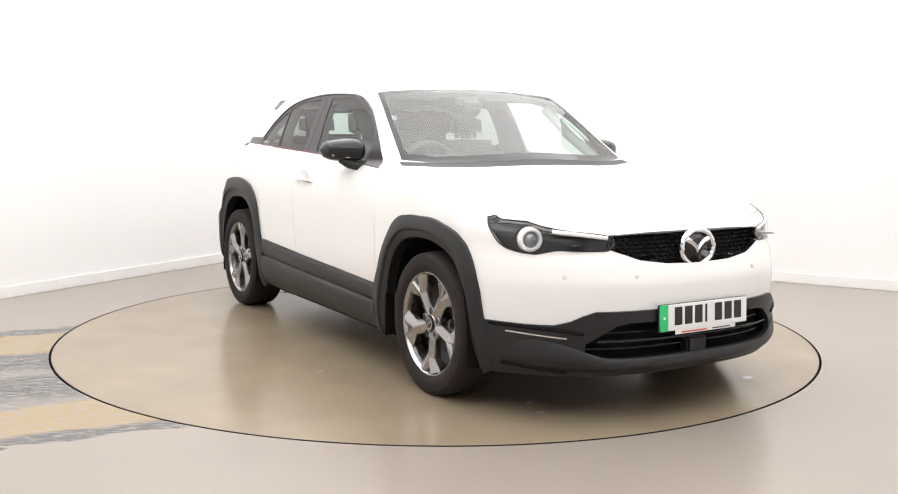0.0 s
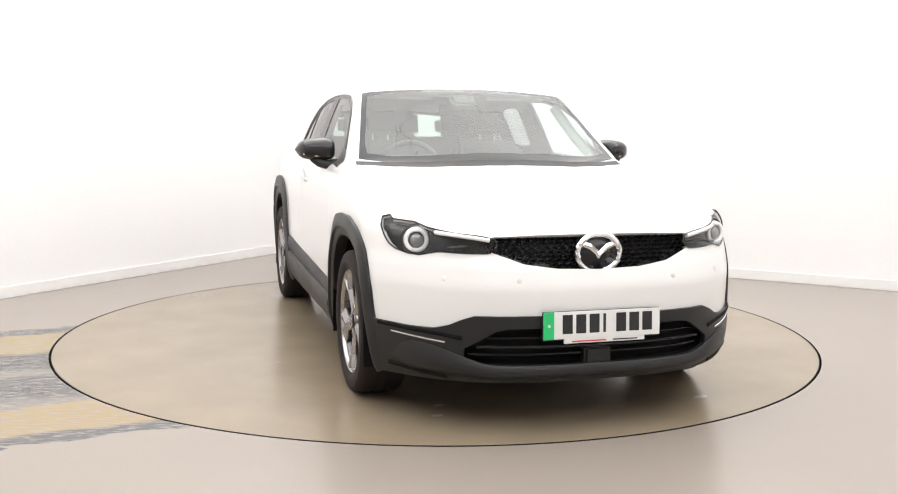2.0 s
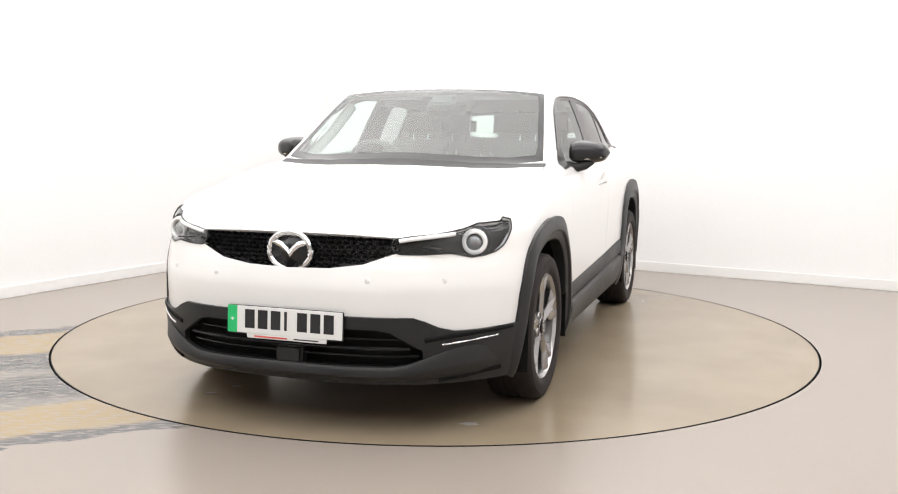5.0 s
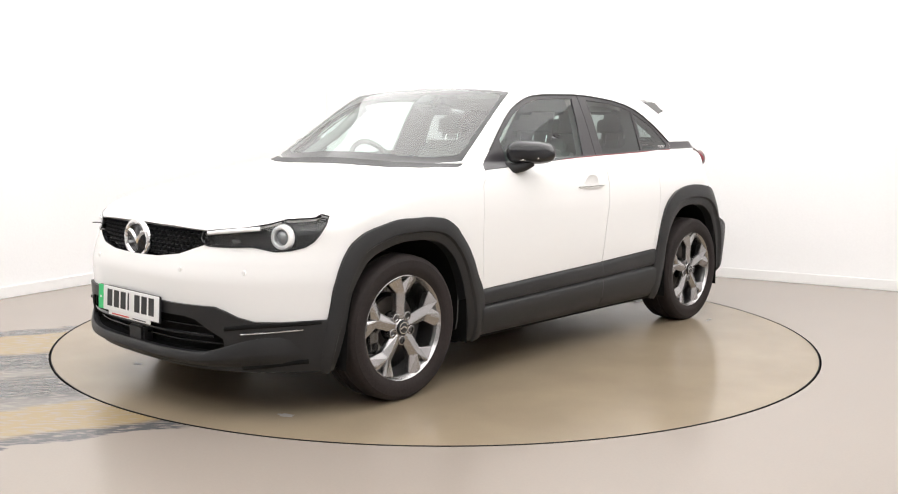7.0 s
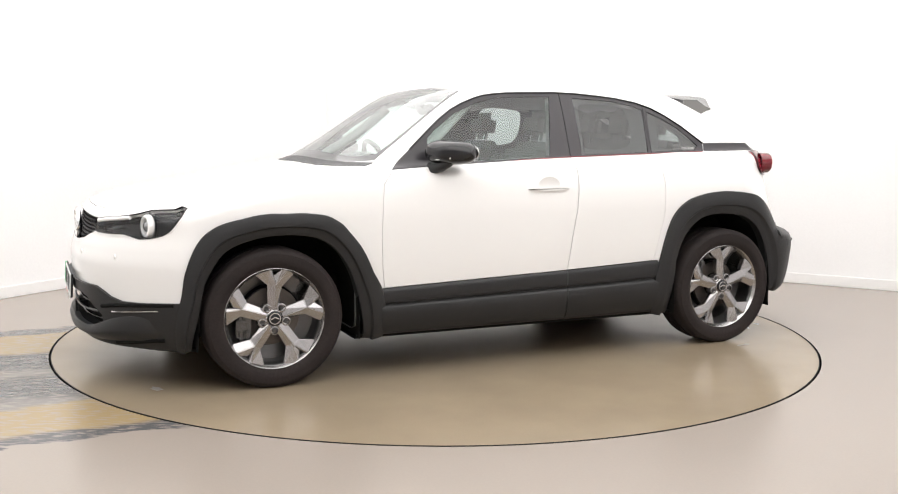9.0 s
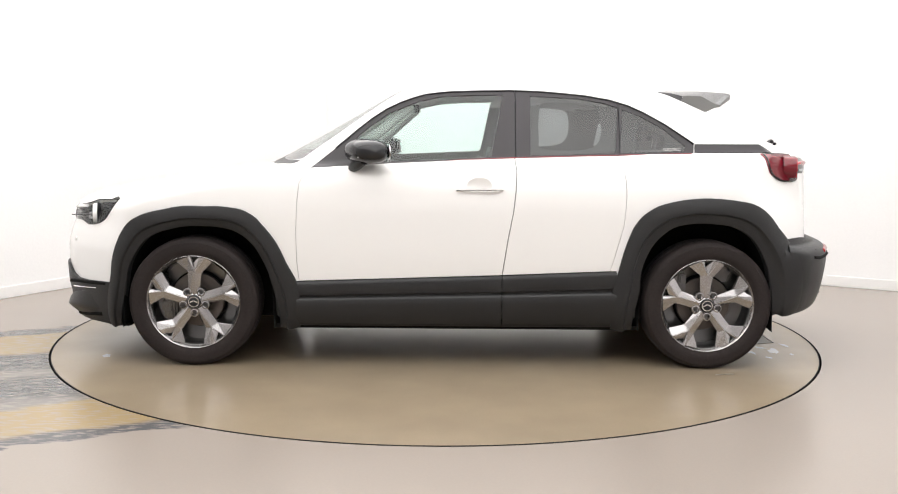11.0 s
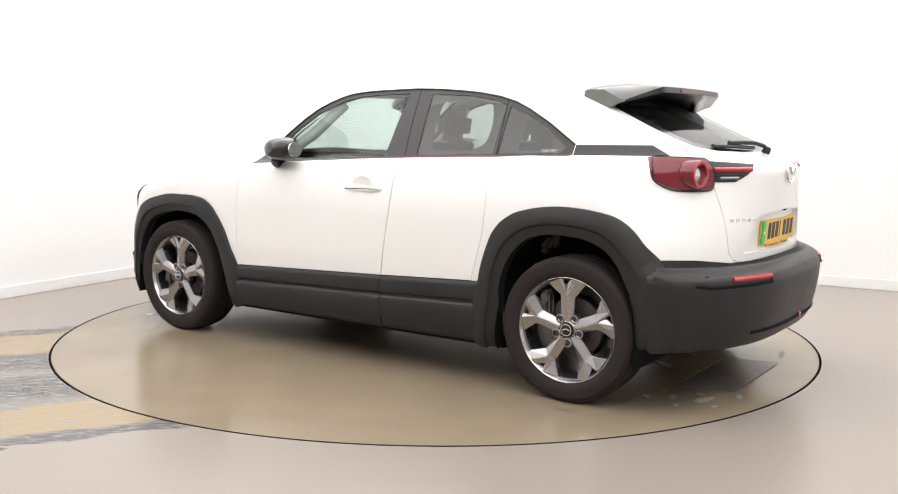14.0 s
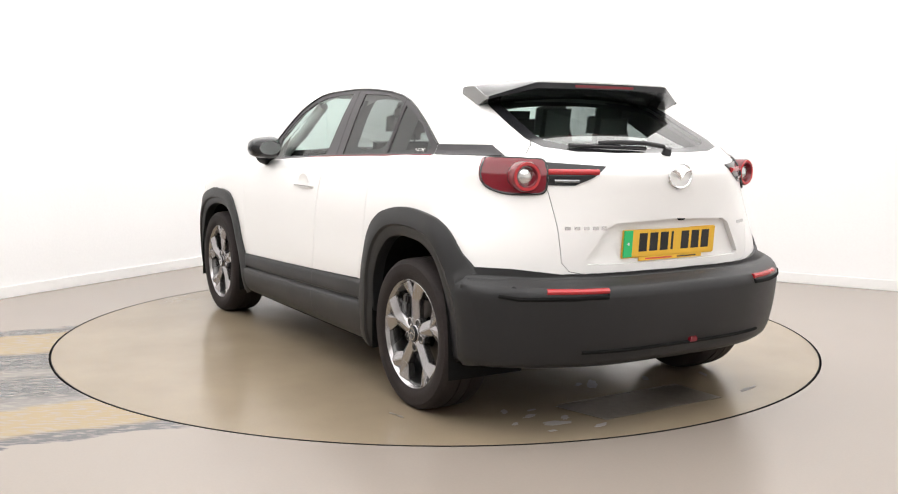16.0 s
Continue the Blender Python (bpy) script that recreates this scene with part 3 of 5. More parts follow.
PANE_QUARTER = [(-0.876, 1.116), (-1.20, 1.124), (-1.225, 1.15), (-1.10, 1.246), (-1.0, 1.30), (-0.893, 1.342)]
WING = [(-1.266, 1.117), (-1.701, 1.121), (-1.626, 1.166), (-1.271, 1.164)]
ARCH_F = [(1.76, 0.17), (1.754, 0.446), (1.734, 0.569), (1.71, 0.64), (1.676, 0.707), (1.64, 0.75), (1.595, 0.778), (1.53, 0.80), (1.454, 0.816), (1.299, 0.831), (1.146, 0.827), (1.054, 0.808), (1.0, 0.775),
          (0.964, 0.735), (0.905, 0.662), (0.845, 0.543), (0.795, 0.448), (0.79, 0.17)]
WELL_F = [(1.685, 0.05), (1.672, 0.40), (1.641, 0.54), (1.60, 0.61), (1.552, 0.664), (1.49, 0.695), (1.426, 0.713), (1.302, 0.729), (1.179, 0.722), (1.11, 0.705), (1.057, 0.674), (1.015, 0.635), (0.982, 0.585), (0.945, 0.51),
          (0.923, 0.436), (0.915, 0.05)]
ARCH_R = [(-0.84, 0.17), (-0.85, 0.48), (-0.858, 0.509), (-0.888, 0.626), (-0.912, 0.695), (-0.941, 0.756), (-0.996, 0.815), (-1.045, 0.845), (-1.106, 0.865), (-1.19, 0.882), (-1.272, 0.89), (-1.36, 0.889), (-1.438, 0.882),
          (-1.549, 0.858), (-1.595, 0.832), (-1.634, 0.798), (-1.692, 0.728), (-1.739, 0.678), (-1.739, 0.17)]
WELL_R = [(-0.975, 0.05), (-0.972, 0.40), (-0.977, 0.512), (-0.998, 0.58), (-1.029, 0.643), (-1.08, 0.70), (-1.138, 0.74), (-1.205, 0.757), (-1.277, 0.763), (-1.35, 0.759), (-1.416, 0.751), (-1.475, 0.73), (-1.529, 0.697),
          (-1.58, 0.635), (-1.618, 0.556), (-1.645, 0.45), (-1.655, 0.356), (-1.66, 0.05)]
SEAM_MID = [(-0.323, 1.088), (-0.331, 1.018), (-0.327, 0.92), (-0.316, 0.815), (-0.289, 0.669), (-0.262, 0.486)]
SEAM_BACK = [(-0.818, 0.511), (-0.865, 0.681), (-0.882, 0.75), (-0.889, 0.825), (-0.893, 0.90), (-0.891, 0.969), (-0.875, 1.066), (-0.86, 1.105)]
DOOR_FRONT = BELT[:3] + SEAM_MID[1:] + [(0.782, 0.4485), (0.793, 0.55), (0.797, 0.706), (0.79, 0.86), (0.779, 0.959)]
DOOR_REAR = SEAM_MID[::-1][:-1] + [(-0.323, 1.088), (-0.86, 1.105)] + SEAM_BACK[::-1][1:]
SILL_FRONT = [(0.795, 0.448), (-0.262, 0.486), (-0.262, 0.17), (0.795, 0.17)]
SILL_REAR = [(-0.262, 0.486), (-0.851, 0.513), (-0.851, 0.17), (-0.262, 0.17)]


def outer(c, n):
    return c.y > 0.45 and n.y > 0.05


def cabin_side(c, n):
    return c.y > 0.35 and c.z > 1.0


skin = body_half()
for at, way in (((1.755, 0, 0), (1, 0, 0)), ((-1.739, 0, 0), (1, 0, 0)), ((0, 0, 0.212), (0, 0, 1))):
    bmesh.ops.bisect_plane(skin, geom=skin.verts[:] + skin.edges[:] + skin.faces[:], dist=1e-6, plane_co=at, plane_no=way)
def refine():
    """More points on the tail, laid back on the form."""
    def tail_edges(lo, hi, x1):
        return list({e for f in skin.faces if f.calc_center_median().x < x1 and lo < f.calc_center_median().z < hi for e in f.edges})
    bmesh.ops.subdivide_edges(skin, edges=tail_edges(0.5, 1.22, -1.62), cuts=1, use_grid_fill=True)
    for z in (0.60, 0.615, 0.625, 0.632, 0.640, 0.648, 0.66):
        faces = [f for f in skin.faces if f.calc_center_median().x < -1.75 and abs(f.calc_center_median().z - z) < 0.05]
        geom = set(faces)
        for f in faces:
            geom.update(f.edges)
            geom.update(f.verts)
        bmesh.ops.bisect_plane(skin, geom=list(geom), dist=1e-6, plane_co=(0, 0, z), plane_no=(0, 0, 1))
    some = [v for v in skin.verts if v.co.x < -1.60 and 0.5 < v.co.z < 1.25 and v.co.y > 1e-4]
    p = np.array([tuple(v.co) for v in some])
    e = 0.0015
    for _ in range(6):
        f0 = body_field(*p.T)
        g = np.stack([(body_field(*(p + e * a).T) - body_field(*(p - e * a).T)) / (2 * e) for a in np.eye(3)], 1)
        step = (f0 / np.maximum((g * g).sum(1), 0.05))[:, None] * g
        p = p - np.clip(step, -0.01, 0.01) * np.array([1, 1, 0.25])
    for v, q in zip(some, p):
        if (Vector(q) - v.co).length < 0.04:
            v.co = q
    skin.normal_update()


refine()
# wheel openings
for well in (WELL_F, WELL_R):
    take(skin, xz(well), SIDE, lambda c, n: c.y > 0.48).free()
# glass and its dark surround
for points, mat, label in ((PANE_FRONT, PANE, "lightly tinted front side window"), (PANE_REAR, PRIVACY, "dark tinted rear side window"), (PANE_QUARTER, PRIVACY, "dark tinted quarter window")):
    for pane in sided("side_window", push(take(skin, xz(points), SIDE, cabin_side), -0.003), mat, label=label):
        pane.visible_shadow = False
# dark surround, split at the door joints
surround = take(skin, xz(DLO), SIDE, cabin_side)
for lo, hi, name, label in ((-0.328, 0.9, "door_frame", "dark front window surround"), (-0.870, -0.332, "door_frame", "dark rear window surround"), (-1.4, -0.874, "quarter_frame", "dark quarter window surround")):
    sided(name, take(surround, xz([(lo, 0.95), (hi, 0.95), (hi, 1.55), (lo, 1.55)]), SIDE, cabin_side), FRAME, 0.012, -1, label)
surround.free()
sided("rear_pillar_trim", push(panel(skin, xz(WING), SIDE, cabin_side), 0.003), FRAME, 0.012, -1, "dark gloss pillar trim behind the window")
# windscreen with black border, cowl
SCREEN_EDGE = [(0.957, 0), (0.95, 0.2), (0.927, 0.4), (0.875, 0.58), (0.778, 0.724), (0.70, 0.706), (0.62, 0.687), (0.48, 0.654), (0.36, 0.625), (0.262, 0.602), (0.25, 0.4), (0.238, 0.2), (0.235, 0)]
SCREEN_IN = [(0.90, -0.02), (0.893, 0.2), (0.872, 0.39), (0.826, 0.55), (0.755, 0.675), (0.69, 0.672), (0.61, 0.653), (0.47, 0.622), (0.36, 0.595), (0.292, 0.575), (0.275, 0.4), (0.263, 0.2), (0.26, -0.02)]
upper = lambda c, n: c.z > 1.0 and n.z > 0.1
windscreen = middle("windscreen", take(skin, xy(SCREEN_IN), TOP, upper), SCREEN, label="clear windscreen with reflections")
windscreen.visible_shadow = False
middle("windscreen_border", take(skin, xy([(x, y if y else -0.02) for x, y in SCREEN_EDGE]), TOP, upper), GLOSS, 0.006, -1, "black windscreen border")
COWL = [(1.01, -0.02), (1.003, 0.2), (0.985, 0.4), (0.935, 0.58), (0.835, 0.748), (0.79, 0.742), (0.875, 0.58), (0.927, 0.4), (0.95, 0.2), (0.957, -0.02)]
middle("cowl", push(take(skin, xy(COWL), TOP, upper), 0.002), CLAD, 0.006, -1, "black plastic cowl below the windscreen")
# bonnet
BONNET = [(1.012, -0.02), (1.005, 0.2), (0.987, 0.4), (0.937, 0.58), (0.84, 0.745), (1.0, 0.775), (1.3, 0.783), (1.6, 0.785), (1.76, 0.775), (1.83, 0.72), (1.90, 0.64), (1.97, 0.54), (2.03, 0.43), (2.065, 0.25), (2.075, -0.02)]
middle("bonnet", panel(skin, xy(BONNET), TOP, lambda c, n: c.z > 0.7 and n.z > 0.2, 0.0035), WHITE, 0.02, -1, "smooth white bonnet")
# rear window and tailgate
REAR_GLASS = [(-1.89, -0.02), (-1.875, 0.2), (-1.83, 0.38), (-1.76, 0.50), (-1.68, 0.53), (-1.55, 0.525), (-1.40, 0.515), (-1.32, 0.50), (-1.31, 0.3), (-1.31, -0.02)]
REAR_CLEAR = [(-1.85, -0.02), (-1.835, 0.2), (-1.785, 0.37), (-1.72, 0.455), (-1.66, 0.47), (-1.55, 0.462), (-1.45, 0.455), (-1.36, 0.445), (-1.35, 0.3), (-1.35, -0.02)]
rear_window = middle("rear_window", take(skin, xy(REAR_CLEAR), TOP, upper), SCREEN, label="sloping rear window")
rear_window.visible_shadow = False
middle("rear_window_border", take(skin, xy(REAR_GLASS), TOP, upper), GLOSS, 0.006, -1, "dark rear window border")
# lamps, cut aslant at the corners
HEAD = [(1.755, 0.83, 0.858), (1.80, 0.83, 0.785), (1.856, 0.80, 0.735), (1.91, 0.70, 0.716), (1.95, 0.62, 0.735), (2.06, 0.44, 0.733), (2.075, 0.43, 0.79), (1.98, 0.56, 0.808), (1.90, 0.66, 0.828), (1.82, 0.76, 0.862)]
head_skin = take(skin, smooth_outline(HEAD, 2), (1, 0.55, 0), lambda c, n: c.x > 1.5 and c.y > 0.2)
TAILLAMP = [(-1.69, 0.735, 1.100), (-1.685, 0.75, 1.055), (-1.715, 0.75, 1.005), (-1.79, 0.71, 0.974), (-1.88, 0.63, 0.972), (-1.918, 0.59, 0.99), (-1.918, 0.59, 1.095), (-1.87, 0.63, 1.108), (-1.78, 0.69, 1.112), (-1.71, 0.72, 1.112)]
TAIL_IN = [(-1.905, 0.595, 1.100), (-1.91, 0.59, 1.008), (-1.96, 0.47, 1.008), (-1.985, 0.40, 1.04), (-2.0, 0.345, 1.083)]
back = lambda c, n: c.x < -1.5 and c.y > 0.2
tail_skin = take(skin, smooth_outline(TAILLAMP, 3), (-1, 0.6, 0), back)
tail_in_skin = take(skin, TAIL_IN, (-1, 0.25, 0), back)
# grille
GRILLE = [(-0.02, 0.808), (0.25, 0.806), (0.436, 0.797), (0.44, 0.736), (0.389, 0.718), (0.318, 0.692), (0.18, 0.673), (-0.02, 0.667)]
front = lambda c, n: c.x > 1.5 and n.x > 0.15
grille_skin = take(skin, yz(GRILLE), FRONT, front)
# black front bumper and its air intake
INTAKE = [(-0.02, 0.44), (0.38, 0.435), (0.43, 0.425), (0.545, 0.35), (0.545, 0.29), (0.45, 0.278), (-0.02, 0.272)]
intake_skin = take(skin, yz(INTAKE), FRONT, front)
BUMPER_F = [(-0.02, 0.493), (0.27, 0.486), (0.515, 0.484), (0.56, 0.466), (0.603, 0.442), (0.656, 0.425), (0.737, 0.424), (1.0, 0.438), (1.0, 0.16), (-0.02, 0.16)]
bumper_front = take(skin, yz(BUMPER_F), FRONT, lambda c, n: c.x > 1.755 and c.z > 0.212)
# cladding on the flanks
flank = lambda c, n: c.y > 0.6 and c.z > 0.212
arch_front = take(skin, xz(ARCH_F), SIDE, flank)
arch_rear = take(skin, xz(ARCH_R), SIDE, flank)
sill_front = panel(skin, xz(SILL_FRONT), SIDE, flank)
sill_rear = panel(skin, xz(SILL_REAR), SIDE, flank)
BUMPER_R = [(-0.02, 0.648), (0.42, 0.649), (0.53, 0.655), (0.60, 0.664), (0.70, 0.676), (1.0, 0.682), (1.0, 0.16), (-0.02, 0.16)]
bumper_rear = take(skin, yz(BUMPER_R), FRONT, lambda c, n: c.x < -1.739 and c.z > 0.212)
for bm in (arch_front, arch_rear, sill_front, sill_rear):
    bm.free()


def flank_y(x, z):
    """How far out the flank lies at each x, z."""
    lo, hi = np.full(len(x), 0.3), np.full(len(x), 1.1)
    for _ in range(34):
        mid = (lo + hi) / 2
        inside = body_field(x, mid, z) < 0
        lo, hi = np.where(inside, mid, lo), np.where(inside, hi, mid)
    return lo


def lofted(rows):
    bm = bmesh.new()
    grid = [[bm.verts.new(p) for p in row] for row in rows]
    for a, b in zip(grid, grid[1:]):
        for k in range(len(a) - 1):
            bm.faces.new((a[k], a[k + 1], b[k + 1], b[k]))
    bmesh.ops.recalc_face_normals(bm, faces=bm.faces)
    if sum(f.normal.y * f.calc_area() for f in bm.faces) < 0:
        bmesh.ops.reverse_faces(bm, faces=bm.faces)
    return bm


def arch_trim(outside, inside, hub_x, name, back_foot=0.212):
    """A creased band from the arch's outer line to its wheel opening, with a lip turned inwards."""
    def polar(line):
        way = []
        for x, z in line:
            a = math.atan2(z - 0.333, x - hub_x)
            way.append((a + 2 * math.pi if a < -math.pi / 2 else a, math.hypot(x - hub_x, z - 0.333)))
        r = curve(*way)
        def end(p, q, foot):
            x = p[0] + (q[0] - p[0]) * (foot - p[1]) / (q[1] - p[1])
            a = math.atan2(foot - 0.333, x - hub_x)
            return a + 2 * math.pi if a < -math.pi / 2 else a
        return r, end(line[0], line[1], 0.212), end(line[-2], line[-1], back_foot)
    (ro, o0, o1), (ri, i0, i1) = polar(outside), polar(inside)
    t = np.linspace(0, 1, 90)
    ao, ai = o0 + (o1 - o0) * t, i0 + (i1 - i0) * t
    xo, zo = hub_x + ro(ao) * np.cos(ao), 0.333 + ro(ao) * np.sin(ao)
    xi, zi = hub_x + ri(ai) * np.cos(ai), 0.333 + ri(ai) * np.sin(ai)
    rows = []
    for f, d, back in ((0, -0.006, 0), (0, 0.009, 0), (0.02, 0.0135, 0), (0.07, 0.0155, 0), (0.35, 0.022, 0), (0.56, 0.0245, 0), (0.595, 0.0235, 0), (0.66, 0.012, 0), (0.80, 0.008, 0), (0.97, 0.006, 0), (1, 0.003, 0), (1.0, 0.0, 0.05)):
        x, z = xo + (xi - xo) * f, zo + (zi - zo) * f
        y = flank_y(x, z)
        p = np.stack([x, y, z], 1)
        p = p + outward(p) * d
        p[:, 1] -= back
        rows.append([tuple(q) for q in p])
    sided(name, lofted(rows), CLAD, label="black plastic wheel arch trim with a crease", on_body=False)


def sill_trim(x0, x1, z0, z1):
    """A sill panel: a rounded upper band, a groove, and a full lower flank that turns under."""
    section = ((0.0, -0.03), (0.0, 0.001), (0.03, 0.009), (0.08, 0.012), (0.22, 0.013), (0.29, 0.010), (0.315, -0.002), (0.34, -0.002), (0.365, 0.012), (0.40, 0.017), (0.52, 0.018), (0.72, 0.010), (0.88, -0.006), (0.96, -0.022), (1.0, -0.05))
    rows = []
    for f, d in section:
        row = []
        for x in np.linspace(x0, x1, 14):
            top = z0 + (z1 - z0) * (x - x0) / (x1 - x0)
            row.append((x, 0.878 + d, top - 0.003 + (0.207 - top) * f))
        rows.append(row)
    sided("sill_trim", lofted(rows), CLAD, label="black plastic sill trim with a long groove", on_body=False)


arch_trim(ARCH_F, WELL_F, 1.3275, "front_arch_trim")
arch_trim(ARCH_R, WELL_R, -1.3275, "rear_arch_trim", 0.285)
sill_trim(0.797, -0.260, 0.448, 0.486)
sill_trim(-0.264, -0.852, 0.486, 0.513)
middle("front_bumper", push(bumper_front, 0.014), CLAD, 0.02, -1, "black plastic front bumper")
middle("rear_bumper", push(bumper_rear, 0.014), CLAD, 0.02, -1, "black plastic rear bumper")
# doors
for points, label in ((DOOR_FRONT, "white front door"), (DOOR_REAR, "white rear-hinged back door")):
    sided("door", panel(skin, xz(points), SIDE, outer, 0.0022), WHITE, 0.02, -1, label)
# tailgate with its plate recess
RECESS = [(-0.02, 0.868), (0.30, 0.856), (0.345, 0.835), (0.44, 0.70), (0.42, 0.69), (-0.02, 0.686)]
recess = take(skin, yz(RECESS), FRONT, lambda c, n: c.x < -1.7)
middle("plate_recess", skirt(push(recess, 0, 0.022), (-0.022, 0, 0)), WHITE, 0.002, -1, "white recess round the number plate")
GATE = [(-0.02, 0.648), (0.44, 0.651), (0.50, 0.664), (0.53, 0.70), (0.537, 0.84), (0.553, 0.976), (0.575, 1.06), (0.575, 1.135), (0.55, 1.16), (0.50, 1.20), (-0.02, 1.20)]
middle("tailgate", panel(skin, yz(GATE), FRONT, lambda c, n: c.x < -1.65, 0.0025), WHITE, 0.02, -1, "white tailgate")
# roof
ROOF_TOP = [(0.232, -0.02), (0.245, 0.4), (0.255, 0.585), (0.12, 0.585), (0.0, 0.575), (-0.3, 0.565), (-0.7, 0.555), (-1.0, 0.53), (-1.25, 0.50), (-1.308, 0.49), (-1.308, -0.02)]
middle("roof", take(skin, xy(ROOF_TOP), TOP, lambda c, n: c.z > 1.3 and n.z > 0.3), WHITE, 0.02, -1, "white roof")
# nose below the bonnet
middle("nose_panel", take(skin, yz([(-0.02, 0.4), (1.0, 0.4), (1.0, 0.9), (-0.02, 0.9)]), FRONT, lambda c, n: c.x > 1.755 and c.z > 0.212), WHITE, 0.02, -1, "white nose panel with parking sensors")
# underside
under = faces_copy([f for f in skin.faces if f.calc_center_median().z < 0.212])
bmesh.ops.delete(skin, geom=[f for f in skin.faces if f.calc_center_median().z < 0.212], context="FACES")
middle("underbody", under, DARK, 0.01, 1, "black underbody")
# what is left: wings, rear quarters and roof rails
front_wing = faces_copy([f for f in skin.faces if f.calc_center_median().x > 0.55 and f.calc_center_median().z < 1.06])
rest = faces_copy([f for f in skin.faces if not (f.calc_center_median().x > 0.55 and f.calc_center_median().z < 1.06)])
skin.free()
sided("front_wing", front_wing, WHITE, 0.012, -1, "white front wing")
sided("rear_quarter", rest, WHITE, 0.012, -1, "white rear quarter and roof rail")

# ---------- inner lining, with its own window openings ----------
lining = body_half(0.045, 60, 14, 60)
bmesh.ops.delete(lining, geom=[f for f in lining.faces if (f.calc_center_median().x < -1.66 and f.calc_center_median().z < 1.0) or f.calc_center_median().x > 1.6], context="FACES")
for well in (WELL_F, WELL_R):
    take(lining, xz([(x, z + (0.03 if z > 0.1 else 0)) for x, z in well]), SIDE, lambda c, n: c.y > 0.45).free()
take(lining, xz(PANE_FRONT), SIDE, cabin_side).free()
take(lining, xz(smooth_outline([(-0.48, 1.13), (-0.70, 1.13), (-0.78, 1.19), (-0.775, 1.32), (-0.72, 1.365), (-0.50, 1.375), (-0.46, 1.33), (-0.455, 1.18)], 3)), SIDE, cabin_side).free()
take(lining, xz([(-0.96, 1.13), (-1.13, 1.13), (-1.12, 1.20), (-0.98, 1.28)]), SIDE, cabin_side).free()
take(lining, xy([(x - 0.05, y * 0.98 if y > 0 else -0.02) for x, y in SCREEN_EDGE]), TOP, upper).free()
take(lining, xy([(x + 0.03 if x < -1.6 else x, y * 0.95 if y > 0 else -0.02) for x, y in REAR_GLASS]), TOP, upper).free()
head = take(lining, xy([(0.4, -0.02), (0.4, 0.75), (-1.4, 0.75), (-1.4, -0.02)]), TOP, lambda c, n: c.z > 1.36)
middle("headliner", head, LINER, 0, -1, "pale grey headliner")
pillars = faces_copy([f for f in lining.faces if f.calc_center_median().z > 1.10])
bmesh.ops.delete(lining, geom=[f for f in lining.faces if f.calc_center_median().z > 1.10], context="FACES")
middle("pillar_trim", pillars, TRIM, 0, -1, "dark grey pillar lining")
middle("cabin_lining", lining, TRIM, 0, -1, "dark grey cabin lining")

# ---------- wheels ----------
HUB_Z = 0.333


